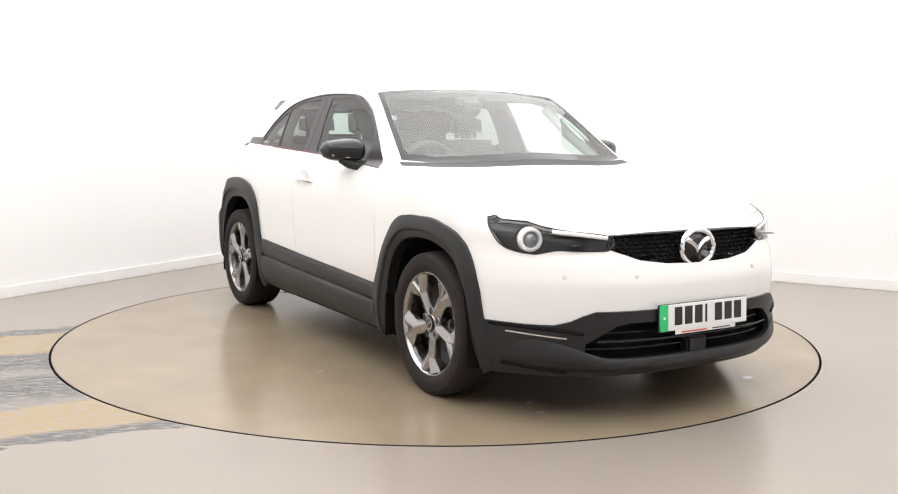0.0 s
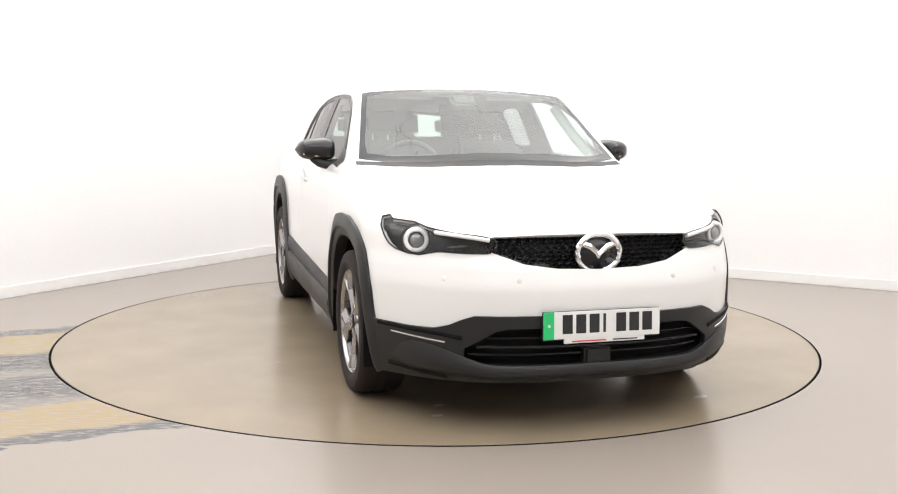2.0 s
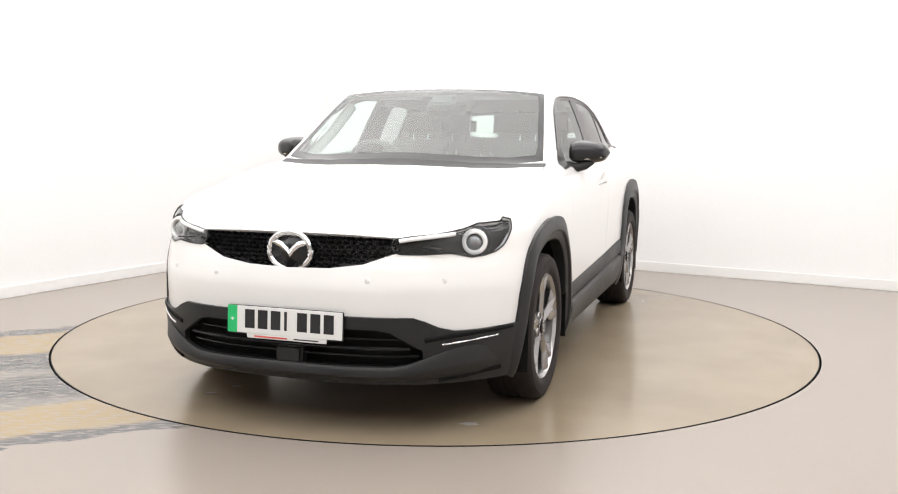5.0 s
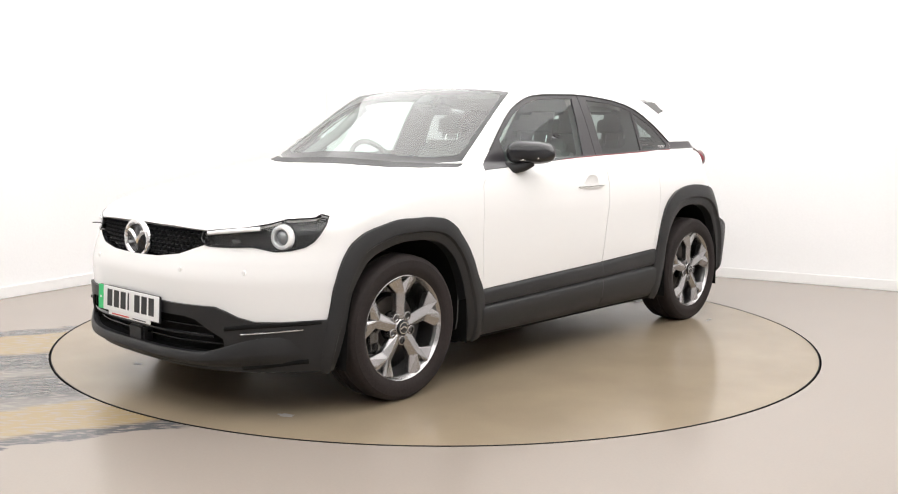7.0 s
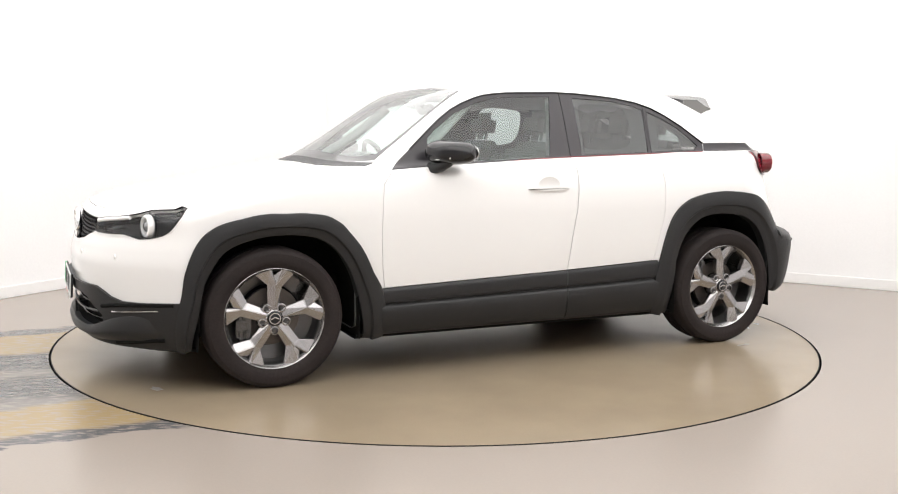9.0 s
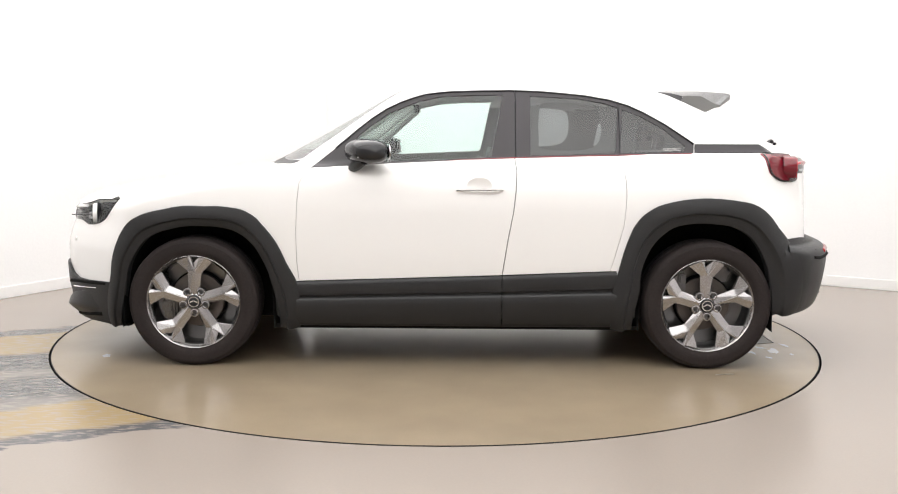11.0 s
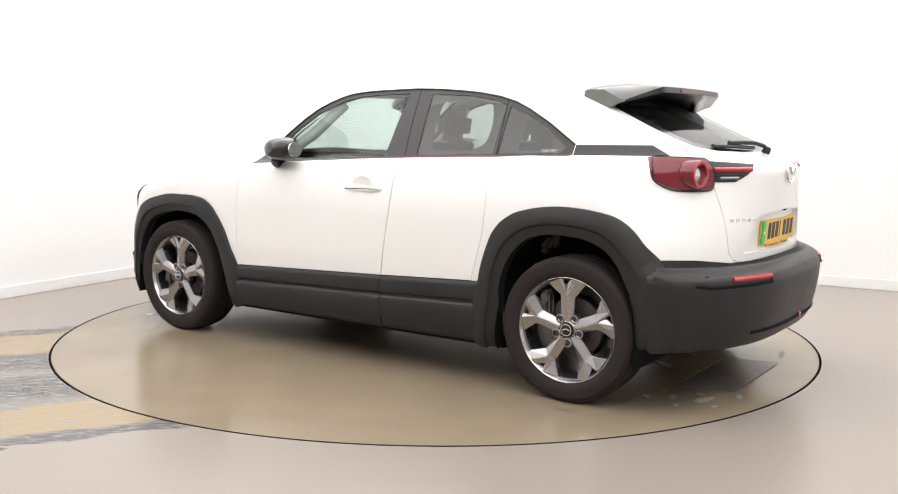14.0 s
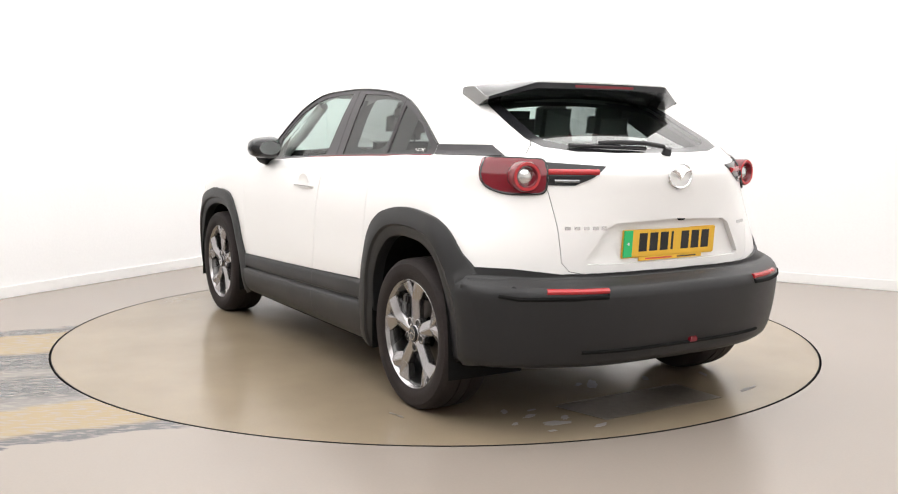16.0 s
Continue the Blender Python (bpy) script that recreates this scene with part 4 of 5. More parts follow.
def wheel():
    """An 18-inch wheel round its hub, its outer face towards +y."""
    ob = tagged(new("wheel"), "grey alloy wheel with black tyre")
    ob.parent = car
    tread = [(0.243, -0.10), (0.262, -0.112), (0.30, -0.113), (0.322, -0.106), (0.331, -0.092), (0.335, -0.06), (0.3355, -0.032), (0.331, -0.030), (0.331, -0.024), (0.336, -0.022), (0.3365, 0.0), (0.336, 0.022), (0.331, 0.024),
             (0.331, 0.030), (0.3355, 0.032), (0.335, 0.06), (0.331, 0.092), (0.322, 0.104), (0.312, 0.107), (0.310, 0.1095), (0.285, 0.112), (0.262, 0.110), (0.258, 0.107), (0.246, 0.103), (0.240, 0.098)]
    part("tyre", lathe(tread, 72), TYRE, ob, "black rubber tyre with tread grooves")
    barrel = [(0.150, -0.03), (0.215, -0.02), (0.219, 0.02), (0.220, 0.070), (0.228, 0.084), (0.232, 0.086), (0.232, 0.06), (0.226, -0.09), (0.24, -0.10)]
    part("rim", lathe(barrel, 72), BARREL, ob, "grey rim barrel")
    part("rim_lip", lathe([(0.228, 0.082), (0.236, 0.096), (0.240, 0.1005), (0.2425, 0.099), (0.242, 0.090)], 72), ALLOY, ob, "bright machined rim lip")
    # five broad faceted spokes that fork into two arms at the rim
    swap = Matrix(((1, 0, 0, 0), (0, 0, 1, 0), (0, 1, 0, 0), (0, 0, 0, 1)))
    spots = {"l0": (0.031, 0.046, 0.076), "a": (-0.006, 0.040, 0.086), "r0": (-0.027, 0.046, 0.070), "l1": (0.031, 0.160, 0.079), "b": (-0.006, 0.160, 0.093), "r1": (-0.038, 0.146, 0.075),
             "l2": (0.090, 0.211, 0.084), "lm": (0.024, 0.2335, 0.0985), "l3": (0.012, 0.236, 0.091), "c": (0.001, 0.203, 0.083), "r3": (-0.036, 0.235, 0.096), "rm": (-0.062, 0.229, 0.098), "r2": (-0.104, 0.214, 0.080)}
    bm = bmesh.new()
    vs = {k: bm.verts.new(p) for k, p in spots.items()}
    tops = [bm.faces.new([vs[k] for k in q]) for q in (("l0", "a", "b", "l1"), ("a", "r0", "r1", "b"), ("l1", "b", "lm", "l2"), ("b", "c", "l3", "lm"), ("b", "r1", "r2", "rm"), ("b", "rm", "r3", "c"))]
    loop = ["l0", "l1", "l2", "lm", "l3", "c", "r3", "rm", "r2", "r1", "r0", "a"]
    feet = [bm.verts.new((vs[k].co.x * 0.92, vs[k].co.y, 0.046)) for k in loop]
    for k in range(12):
        j = (k + 1) % 12
        bm.faces.new((vs[loop[k]], vs[loop[j]], feet[j], feet[k]))
    bmesh.ops.recalc_face_normals(bm, faces=bm.faces)
    crests = [e for e in bm.edges if any(f in tops for f in e.link_faces)]
    bmesh.ops.bevel(bm, geom=crests, offset=0.0022, segments=2, affect="EDGES")
    bmesh.ops.transform(bm, matrix=swap, verts=bm.verts)
    bmesh.ops.recalc_face_normals(bm, faces=bm.faces)
    me = mesh_of(bm, "spoke", ALLOY, False)
    for k in range(5):
        sp = new("spoke", me)
        sp.parent = ob
        sp.matrix_basis = Matrix.Rotation(-2 * math.pi * k / 5, 4, "Y")
    part("hub", lathe([(0.0, 0.045), (0.066, 0.042), (0.074, 0.052), (0.072, 0.064), (0.052, 0.072), (0.040, 0.080), (0.036, 0.084)], 40), ALLOY, ob, "grey alloy hub")
    part("centre_cap", lathe([(0.034, 0.080), (0.034, 0.090), (0.030, 0.093), (0.0, 0.094)], 32), GLOSS, ob, "black centre cap")
    ring = lathe([(0.0275, 0.0935), (0.0275, 0.0955), (0.024, 0.0955), (0.024, 0.0935)], 32, closed=True)
    wings = join(box(0.021, 0.002, 0.005, (-0.010, 0.0945, 0.002), 0, Matrix.Rotation(-0.5, 3, "Y")), box(0.021, 0.002, 0.005, (0.010, 0.0945, 0.002), 0, Matrix.Rotation(0.5, 3, "Y")))
    part("emblem", join(ring, wings), CHROME, ob, "small chrome emblem")
    nut = mesh_of(lathe([(0.0105, 0.055), (0.0105, 0.066), (0.009, 0.069), (0.0, 0.069)], 12), "wheel_nut", ALLOY_DARK, False)
    boss = mesh_of(lathe([(0.024, 0.045), (0.0235, 0.074), (0.021, 0.082), (0.0165, 0.083), (0.0150, 0.066), (0.0, 0.066)], 20), "nut_boss", ALLOY)
    for k in range(5):
        a = 2 * math.pi * (k + 0.5) / 5
        lobe = new("nut_boss", boss)
        lobe.parent = ob
        lobe.matrix_basis = Matrix.Translation((0.060 * math.sin(a), 0, 0.060 * math.cos(a)))
        nb = new("wheel_nut", nut)
        nb.parent = ob
        nb.matrix_basis = Matrix.Translation((0.060 * math.sin(a), 0.012, 0.060 * math.cos(a)))
    part("brake_disc", lathe([(0.07, 0.012), (0.138, 0.012), (0.14, 0.009), (0.14, -0.008), (0.138, -0.011), (0.07, -0.011)], 56), STEEL, ob, "worn steel brake disc")
    part("inner_drum", lathe([(0.0, -0.035), (0.219, -0.035), (0.219, -0.03), (0.0, -0.03)], 48), DARK, ob, "dark wheel back")
    return ob


def wheels():
    first = wheel()
    first.matrix_basis = Matrix.Translation((1.3275, 0.777, HUB_Z))
    for x, y, turn, spin in ((-1.3275, 0.777, 0, 3), (1.3275, -0.777, 180, 36), (-1.3275, -0.777, 180, 0)):
        copy_thing(first, pose(x, y, HUB_Z, 0, 0, turn) @ pose(0, 0, 0, 0, spin, 0))
    for x, lift in ((1.3275, -0.03), (-1.3275, 0.09)):
        for side in (1, -1):
            cal = join(box(0.07, 0.05, 0.15, (x + 0.135, side * 0.795, HUB_Z + lift), 0.012), box(0.035, 0.03, 0.045, (x + 0.125, side * 0.825, HUB_Z + lift + 0.045), 0.008),
                       box(0.03, 0.03, 0.04, (x + 0.125, side * 0.825, HUB_Z + lift - 0.045), 0.008), box(0.05, 0.012, 0.05, (x + 0.15, side * 0.825, HUB_Z + lift), 0.004))
            part("brake_caliper", cal, BARREL, car, "grey brake caliper behind the wheel")


def wheel_well(points, name):
    """A dark arched liner from the flank inwards."""
    bm = bmesh.new()
    rows = []
    for y, grow in ((0.885, 0.004), (0.80, 0.01), (0.52, 0.01)):
        rows.append([bm.verts.new((x + (grow if k < len(points) // 2 else -grow) * (1 if points[0][0] > points[-1][0] else -1), y, max(z, 0.2) + (grow if z > 0.5 else 0))) for k, (x, z) in enumerate(points)])
    for a, b in zip(rows, rows[1:]):
        for k in range(len(points) - 1):
            bm.faces.new((a[k], a[k + 1], b[k + 1], b[k]))
    bm.faces.new(rows[-1])
    bm.normal_update()
    sided(name, bm, DARK, 0, 0, "black wheel arch liner", on_body=False)


wheels()
wheel_well(WELL_F, "wheel_arch_liner")
wheel_well(WELL_R, "wheel_arch_liner")
for x in (1.3275, -1.3275):
    part("axle", join(box(0.09, 1.30, 0.07, (x, 0, HUB_Z - 0.02), 0.02), box(0.35, 0.8, 0.08, (x, 0, 0.24), 0.02)), DARK, car, "dark axle and suspension beam")


def on_skin(y, z, front_side=True):
    """The x at which the body's skin lies, looked at from the front or the back."""
    lo, hi = (0.5, 2.6) if front_side else (-2.6, -0.5)
    for _ in range(40):
        mid = (lo + hi) / 2
        inside = float(body_field(np.array([mid]), np.array([y]), np.array([z]))[0]) < 0
        if front_side:
            lo, hi = (mid, hi) if inside else (lo, mid)
        else:
            lo, hi = (lo, mid) if inside else (mid, hi)
    return (lo + hi) / 2


# ---------- lamps ----------
def tube(points, r, n=10, closed=False):
    """A round bar along points."""
    bm = bmesh.new()
    rings = []
    ps = [Vector(p) for p in points]
    m = len(ps)
    for k, p in enumerate(ps):
        d = (ps[(k + 1) % m] - ps[k - 1]) if closed else (ps[min(k + 1, m - 1)] - ps[max(k - 1, 0)])
        d.normalize()
        s = d.cross(Vector((0.3, 0.2, 1))).normalized()
        u = d.cross(s)
        rings.append([bm.verts.new(p + s * (r * math.cos(2 * math.pi * j / n)) + u * (r * math.sin(2 * math.pi * j / n))) for j in range(n)])
    for k in range(m if closed else m - 1):
        a, b = rings[k], rings[(k + 1) % m]
        for j in range(n):
            bm.faces.new((a[j], a[(j + 1) % n], b[(j + 1) % n], b[j]))
    if not closed:
        bm.faces.new(rings[0][::-1])
        bm.faces.new(rings[-1])
    bmesh.ops.recalc_face_normals(bm, faces=bm.faces)
    return bm


def aimed(bm, at, way):
    """Turns a lathed form (its axis along y) so that the axis points along the way."""
    q = Vector((0, 1, 0)).rotation_difference(Vector(way))
    bmesh.ops.transform(bm, matrix=Matrix.Translation(at) @ q.to_matrix().to_4x4(), verts=bm.verts)
    return bm


def rim_of(bm, lift=0.0):
    """The outer edge of a panel, in order."""
    nxt = {}
    for e in bm.edges:
        if len(e.link_faces) == 1:
            f = e.link_faces[0]
            a, b = e.verts
            loops = [l.vert for l in f.loops]
            k = loops.index(a)
            if loops[(k + 1) % len(loops)] != b:
                a, b = b, a
            nxt[a] = b
    bm.normal_update()
    start = next(iter(nxt))
    out, v = [], start
    while v in nxt and len(out) < 2000:
        p = v.co + v.normal * lift
        if not out or (p - out[-1]).length > 0.008:
            out.append(p)
        v = nxt[v]
        if v == start:
            break
    return out


def headlamps():
    cover = head_skin
    seal = tube(rim_of(head_skin, 0.001), 0.0035, 6, closed=True)
    housing = cover.copy()
    made = sided("headlamp", skirt(push(housing, -0.002, -0.05), (0.05, 0.0, 0)), GLOSS, 0, 0, "dark headlamp with a round daylight ring")
    at, way = (1.862, 0.697, 0.773), (0.95, 0.28, 0.02)
    ring = aimed(lathe([(0.034, 0.0), (0.034, 0.022), (0.040, 0.028), (0.050, 0.026), (0.054, 0.014), (0.054, 0.0)], 40), at, way)
    lens = aimed(lathe([(0.033, 0.004), (0.030, 0.016), (0.020, 0.026), (0.010, 0.030), (0.0, 0.031)], 32), at, way)
    bowl = aimed(lathe([(0.066, 0.004), (0.054, -0.004), (0.0, -0.004)], 40), at, way)
    fin = tube([(on_skin(y, z) - 0.002, y, z) for y, z in ((0.640, 0.809), (0.57, 0.801), (0.50, 0.793), (0.445, 0.785))], 0.0095)
    lower = box(0.03, 0.16, 0.004, (1.99, 0.535, 0.755), 0.001, Matrix.Rotation(-0.55, 3, "Z"))
    for k, lamp in enumerate(made):
        for name, bm, mat, label in (("daylight_ring", ring, LAMP_WHITE, "white daylight ring"), ("projector_lens", lens, LENS, "round projector lens"), ("reflector", bowl, ALLOY_DARK, "dark reflector bowl"),
                                     ("bright_fin", fin, LAMP_FIN, "bright white strip"), ("inner_shelf", lower, ALLOY_DARK, "grey inner shelf"), ("seal", seal, GLOSS, "black lamp edge"), ("cover", cover, COVER, "clear lamp cover")):
            ob = part(name, bm.copy() if k == 0 else mirrored(bm), mat, lamp, label)
            if name == "cover":
                ob.visible_shadow = False
    for bm in (ring, lens, bowl, fin, lower, cover, seal):
        bm.free()


def taillamps():
    edge = tube(rim_of(tail_skin, 0.004), 0.006, 6, closed=True)
    made = sided("tail_lamp", skirt(push(tail_skin, 0.008), (0.02, 0, 0)), LAMP_RED, 0, 0, "red tail lamp with round inner lamp in a black surround")
    at, way = (-1.800, 0.622, 1.042), (-0.975, 0.22, 0.0)
    drum = aimed(lathe([(0.062, -0.03), (0.062, 0.032), (0.058, 0.038), (0.044, 0.039), (0.040, 0.034), (0.038, 0.020)], 40), at, way)
    lens = aimed(lathe([(0.038, 0.018), (0.030, 0.022), (0.012, 0.030), (0.0, 0.032)], 32), at, way)
    rim = aimed(lathe([(0.0575, 0.036), (0.056, 0.041), (0.047, 0.041), (0.045, 0.037)], 40), at, way)
    inner = skirt(push(tail_in_skin, 0.004), (0.02, 0, 0))
    bar = tube([(on_skin(y, 1.062, False) - 0.004, y, 1.062) for y in (0.545, 0.50, 0.45, 0.40, 0.375)], 0.012)
    low = tube([(on_skin(y, 1.026, False) - 0.004, y, 1.026) for y in (0.53, 0.49, 0.45)], 0.007)
    for k, lamp in enumerate(made):
        for name, bm, mat, label in (("lamp_drum", drum, LAMP_RED, "deep red lamp drum"), ("lens", lens, LAMP_SILVER, "pale round lens"), ("drum_rim", rim, LAMP_REFL, "bright red lamp ring"), ("edge_trim", edge, GLOSS, "black lamp edge"),
                                     ("inner_housing", inner, GLOSS, "dark inner lamp"), ("light_bar", bar, LAMP_REFL, "red light bar"), ("reverse_lamp", low, LENS, "pale reversing lamp")):
            part(name, bm.copy() if k == 0 else mirrored(bm), mat, lamp, label)
    for bm in (drum, lens, rim, edge, inner, bar, low):
        bm.free()


headlamps()
taillamps()


# ---------- grille, intake and emblem ----------
def grille():
    back_bm = push(grille_skin.copy(), 0, -0.035)
    ob = middle("grille", skirt(back_bm, (0.035, 0, 0)), GLOSS, 0.002, -1, "black honeycomb grille")
    cells = bmesh.new()
    step, tall = 0.034, 0.017
    for row in range(9):
        z = 0.668 + row * tall
        for col in range(-14, 15):
            y = (col + 0.5 * (row % 2)) * step
            if abs(y) > 0.43 or abs(y) < 0.03:
                continue
            inside = z < 0.80 and z > np.interp(abs(y), [0, 0.18, 0.318, 0.389, 0.44], [0.675, 0.683, 0.702, 0.728, 0.745])
            if not inside:
                continue
            x = on_skin(y, z) - 0.022
            a = [(math.cos(math.pi / 6 + math.pi / 3 * k) * 0.0165, math.sin(math.pi / 6 + math.pi / 3 * k) * 0.0100) for k in range(6)]
            ring_o = [cells.verts.new((x, y + p * 1.0, z + q)) for p, q in a]
            ring_i = [cells.verts.new((x + 0.006, y + p * 0.86, z + q * 0.82)) for p, q in a]
            ring_b = [cells.verts.new((x - 0.012, y + p * 0.78, z + q * 0.72)) for p, q in a]
            for k in range(6):
                j = (k + 1) % 6
                cells.faces.new((ring_o[k], ring_o[j], ring_i[j], ring_i[k]))
                cells.faces.new((ring_i[k], ring_i[j], ring_b[j], ring_b[k]))
    mesh_part = part("honeycomb", cells, CLAD, ob, "black honeycomb mesh", smooth=False)
    tagged(mesh_part, kind="stuff")
    grille_skin.free()


def emblem(at, wide, tall, deep, face, mat=CHROME, thick=0.135):
    """A ring with a winged shape inside, on the yz plane, facing +x or -x."""
    ob = tagged(new("emblem"), "oval winged chrome emblem")
    ob.parent = car
    ob.matrix_basis = Matrix.Translation(at)
    pts = [(0, wide * math.cos(2 * math.pi * k / 48), tall * math.sin(2 * math.pi * k / 48)) for k in range(48)]
    part("ring", tube(pts, wide * thick, 8, closed=True), mat, ob)
    half = [(0.0, -0.30), (0.14, -0.05), (0.42, 0.22), (0.70, 0.36), (0.86, 0.40), (0.88, 0.52), (0.60, 0.56), (0.36, 0.46), (0.12, 0.20), (0.0, 0.06)]
    bm = bmesh.new()
    n = len(half)
    for s in (1, -1):
        pair = [(half[k], half[n - 1 - k]) for k in range(n // 2)]
        rows = [[bm.verts.new((face * (deep + (0.006 if j == 1 else 0)), wide * s * (a[0] * (1 - j / 2) + b[0] * j / 2), tall * (a[1] * (1 - j / 2) + b[1] * j / 2))) for j in range(3)] for a, b in pair]
        for a, b in zip(rows, rows[1:]):
            for j in range(2):
                bm.faces.new((a[j], a[j + 1], b[j + 1], b[j]))
    bmesh.ops.recalc_face_normals(bm, faces=bm.faces)
    wing = part("wing", bm, mat, ob, smooth=False)
    solid(wing, 0.006, 0)
    return ob


grille()
badge = emblem((2.138, 0, 0.732), 0.093, 0.077, 0.002, 1)
disc = bmesh.new()
bmesh.ops.create_circle(disc, cap_ends=True, segments=48, radius=1)
bmesh.ops.transform(disc, matrix=Matrix(((0, 0, 1, -0.006), (0.088, 0, 0, 0), (0, 0.069, 0, 0), (0, 0, 0, 1))), verts=disc.verts)
solid(part("backing", disc, GLOSS, badge, "black emblem backing"), 0.02, 0)
emblem((on_skin(0, 1.045, False) - 0.006, 0, 1.045), 0.062, 0.050, 0.001, -1, thick=0.085)

intake = middle("air_intake", skirt(push(intake_skin, 0, -0.06), (0.066, 0, 0)), DARK, 0.002, -1, "dark lower air intake")
for z in (0.32, 0.39):
    y1 = np.interp(z, [0.29, 0.35, 0.425], [0.53, 0.52, 0.42])
    pts = [(on_skin(y, z) - 0.025, y, z) for y in np.linspace(-y1, y1, 15)]
    part("slat", tube(pts, 0.005, 8), GLOSS, intake)
part("intake_bridge", box(0.06, 0.12, 0.10, (2.135, 0.0, 0.30), 0.012), CLAD, car, "black centre block in the intake")
pts = [(on_skin(y, 0.356) - 0.005, y, 0.356) for y in np.linspace(-0.5, 0.5, 15)]
part("intake_bar", tube(pts, 0.008, 8), GLOSS, car, "black bar across the intake")


def bumper_lip():
    """A faceted lip below the intake that widens towards the corners."""
    rows = []
    ys = np.linspace(-0.83, 0.83, 53)
    for f, d in ((0.0, -0.01), (0.0, 0.017), (0.10, 0.024), (0.52, 0.040), (0.60, 0.040), (0.95, 0.017), (1.0, 0.0)):
        row = []
        for y in ys:
            e = min(1.0, max(0.0, (abs(y) - 0.42) / 0.30))
            e = e * e * (3 - 2 * e)
            top, low = 0.282 + 0.078 * e, 0.218 + 0.012 * e
            end = min(1.0, 0.15 + (0.83 - abs(y)) / 0.12)
            z = top + (low - top) * f
            row.append((on_skin(abs(y), z) + 0.006 + d * end, y, z))
        rows.append(row)
    bm = lofted(rows)
    bmesh.ops.recalc_face_normals(bm, faces=bm.faces)
    if sum(f.normal.x for f in bm.faces) < 0:
        bmesh.ops.reverse_faces(bm, faces=bm.faces)
    part("bumper_lip", bm, CLAD, car, "faceted black plastic lip below the intake")


bumper_lip()
for s in (1, -1):
    pts = [(on_skin(y, z) + 0.021, s * y, z) for y, z in ((0.62, 0.372), (0.68, 0.378), (0.74, 0.385), (0.80, 0.392))]
    part("bumper_strip", tube(pts, 0.0045, 8), CHROME, car, "thin bright strip on the bumper")
    # Uncut groove and slot: black bars on the skin give their shade.
    pts = [(on_skin(y, z) + 0.016, s * y, z) for y, z in ((0.56, 0.392), (0.64, 0.405), (0.72, 0.412), (0.80, 0.418), (0.84, 0.42))]
    part("groove_shade_bar", tube(pts, 0.010, 8), DARK, car, "black bar for the shade in the bumper's groove")
    pts = [(on_skin(y, z) + 0.014, s * y, z) for y, z in ((0.60, 0.225), (0.68, 0.235), (0.76, 0.25), (0.80, 0.255))]
    part("slot_shade_bar", tube(pts, 0.012, 8), DARK, car, "black bar for the shade in the bumper's low slot")
    for y, z in ((0.343, 0.628), (0.62, 0.628)):
        x = on_skin(y, z)
        part("parking_sensor", aimed(lathe([(0.0115, -0.004), (0.0115, 0.002), (0.0095, 0.003), (0.0, 0.003)], 20), (x, s * y, z), (1, 0.25 * s * y, 0)), WHITE, car, "small round white sensor")


# ---------- number plates: bars in place of their characters ----------
def number_plate(at, face, mat, lean):
    ob = tagged(new("number_plate"), "number plate with green band and dark bars", "")
    ob.parent = car
    ob.matrix_basis = Matrix.Translation(at) @ Matrix.Rotation(radians(lean), 4, "Y") @ Matrix.Rotation(0 if face > 0 else math.pi, 4, "Z")
    part("holder", box(0.010, 0.522, 0.118, (-0.004, 0, -0.002), 0.003), INK if face > 0 else mat, ob)
    part("base", box(0.006, 0.517, 0.111, (0.003, 0, 0), 0.002), mat, ob)
    part("green_band", box(0.0075, 0.046, 0.111, (0.003, -0.2355, 0), 0.001), PLATE_G, ob, "green band")
    part("dot", lathe([(0.0, -0.001), (0.006, -0.001), (0.006, 0.0012), (0.0, 0.0012)], 14, axis="y"), PLATE_W, ob, at=Matrix.Translation((0.007, -0.235, 0)) @ Matrix.Rotation(-math.pi / 2, 4, "Z"))
    for y, w in ((-0.155, 0.046), (-0.096, 0.046), (-0.037, 0.046), (0.008, 0.014), (0.082, 0.046), (0.141, 0.046), (0.200, 0.046)):
        part("bar", box(0.0078, w, 0.079, (0.003, y, 0.004), 0.001), INK, ob, "dark bar")
    part("dealer_strip", box(0.005, 0.36, 0.02, (0.002, 0.01, -0.065), 0.002), PLATE_W if face > 0 else mat, ob)
    part("print_bar", box(0.0066, 0.15, 0.006, (0.002, -0.06, -0.0665), 0), RED_INK, ob, "red print bar")
    part("print_bar", box(0.0066, 0.11, 0.005, (0.002, 0.10, -0.0665), 0), INK, ob, "dark print bar")
    return ob


number_plate((2.192, 0, 0.449), 1, PLATE_W, -3)
number_plate((-1.997, 0, 0.768), -1, PLATE_Y, -4)
part("gate_latch", box(0.02, 0.035, 0.012, (-2.008, -0.05, 0.862), 0.004), DARK, car, "small dark latch button")


def badge_bar(y, z, wide, tall):
    """A low raised bar that lies on the tailgate's skin."""
    at = Vector((on_skin(abs(y), z, False), y, z))
    n = Vector(outward([at])[0])
    part("badge_bar", box(0.003, wide, tall, at, 0.0008, Matrix.Rotation(math.atan2(-n.y, -n.x), 3, "Z")), LAMP_SILVER, car, "chrome badge bar")


for k in range(5):
    badge_bar(0.50 - k * 0.036, 0.838, 0.024, 0.014)
badge_bar(-0.47, 0.83, 0.085, 0.014)


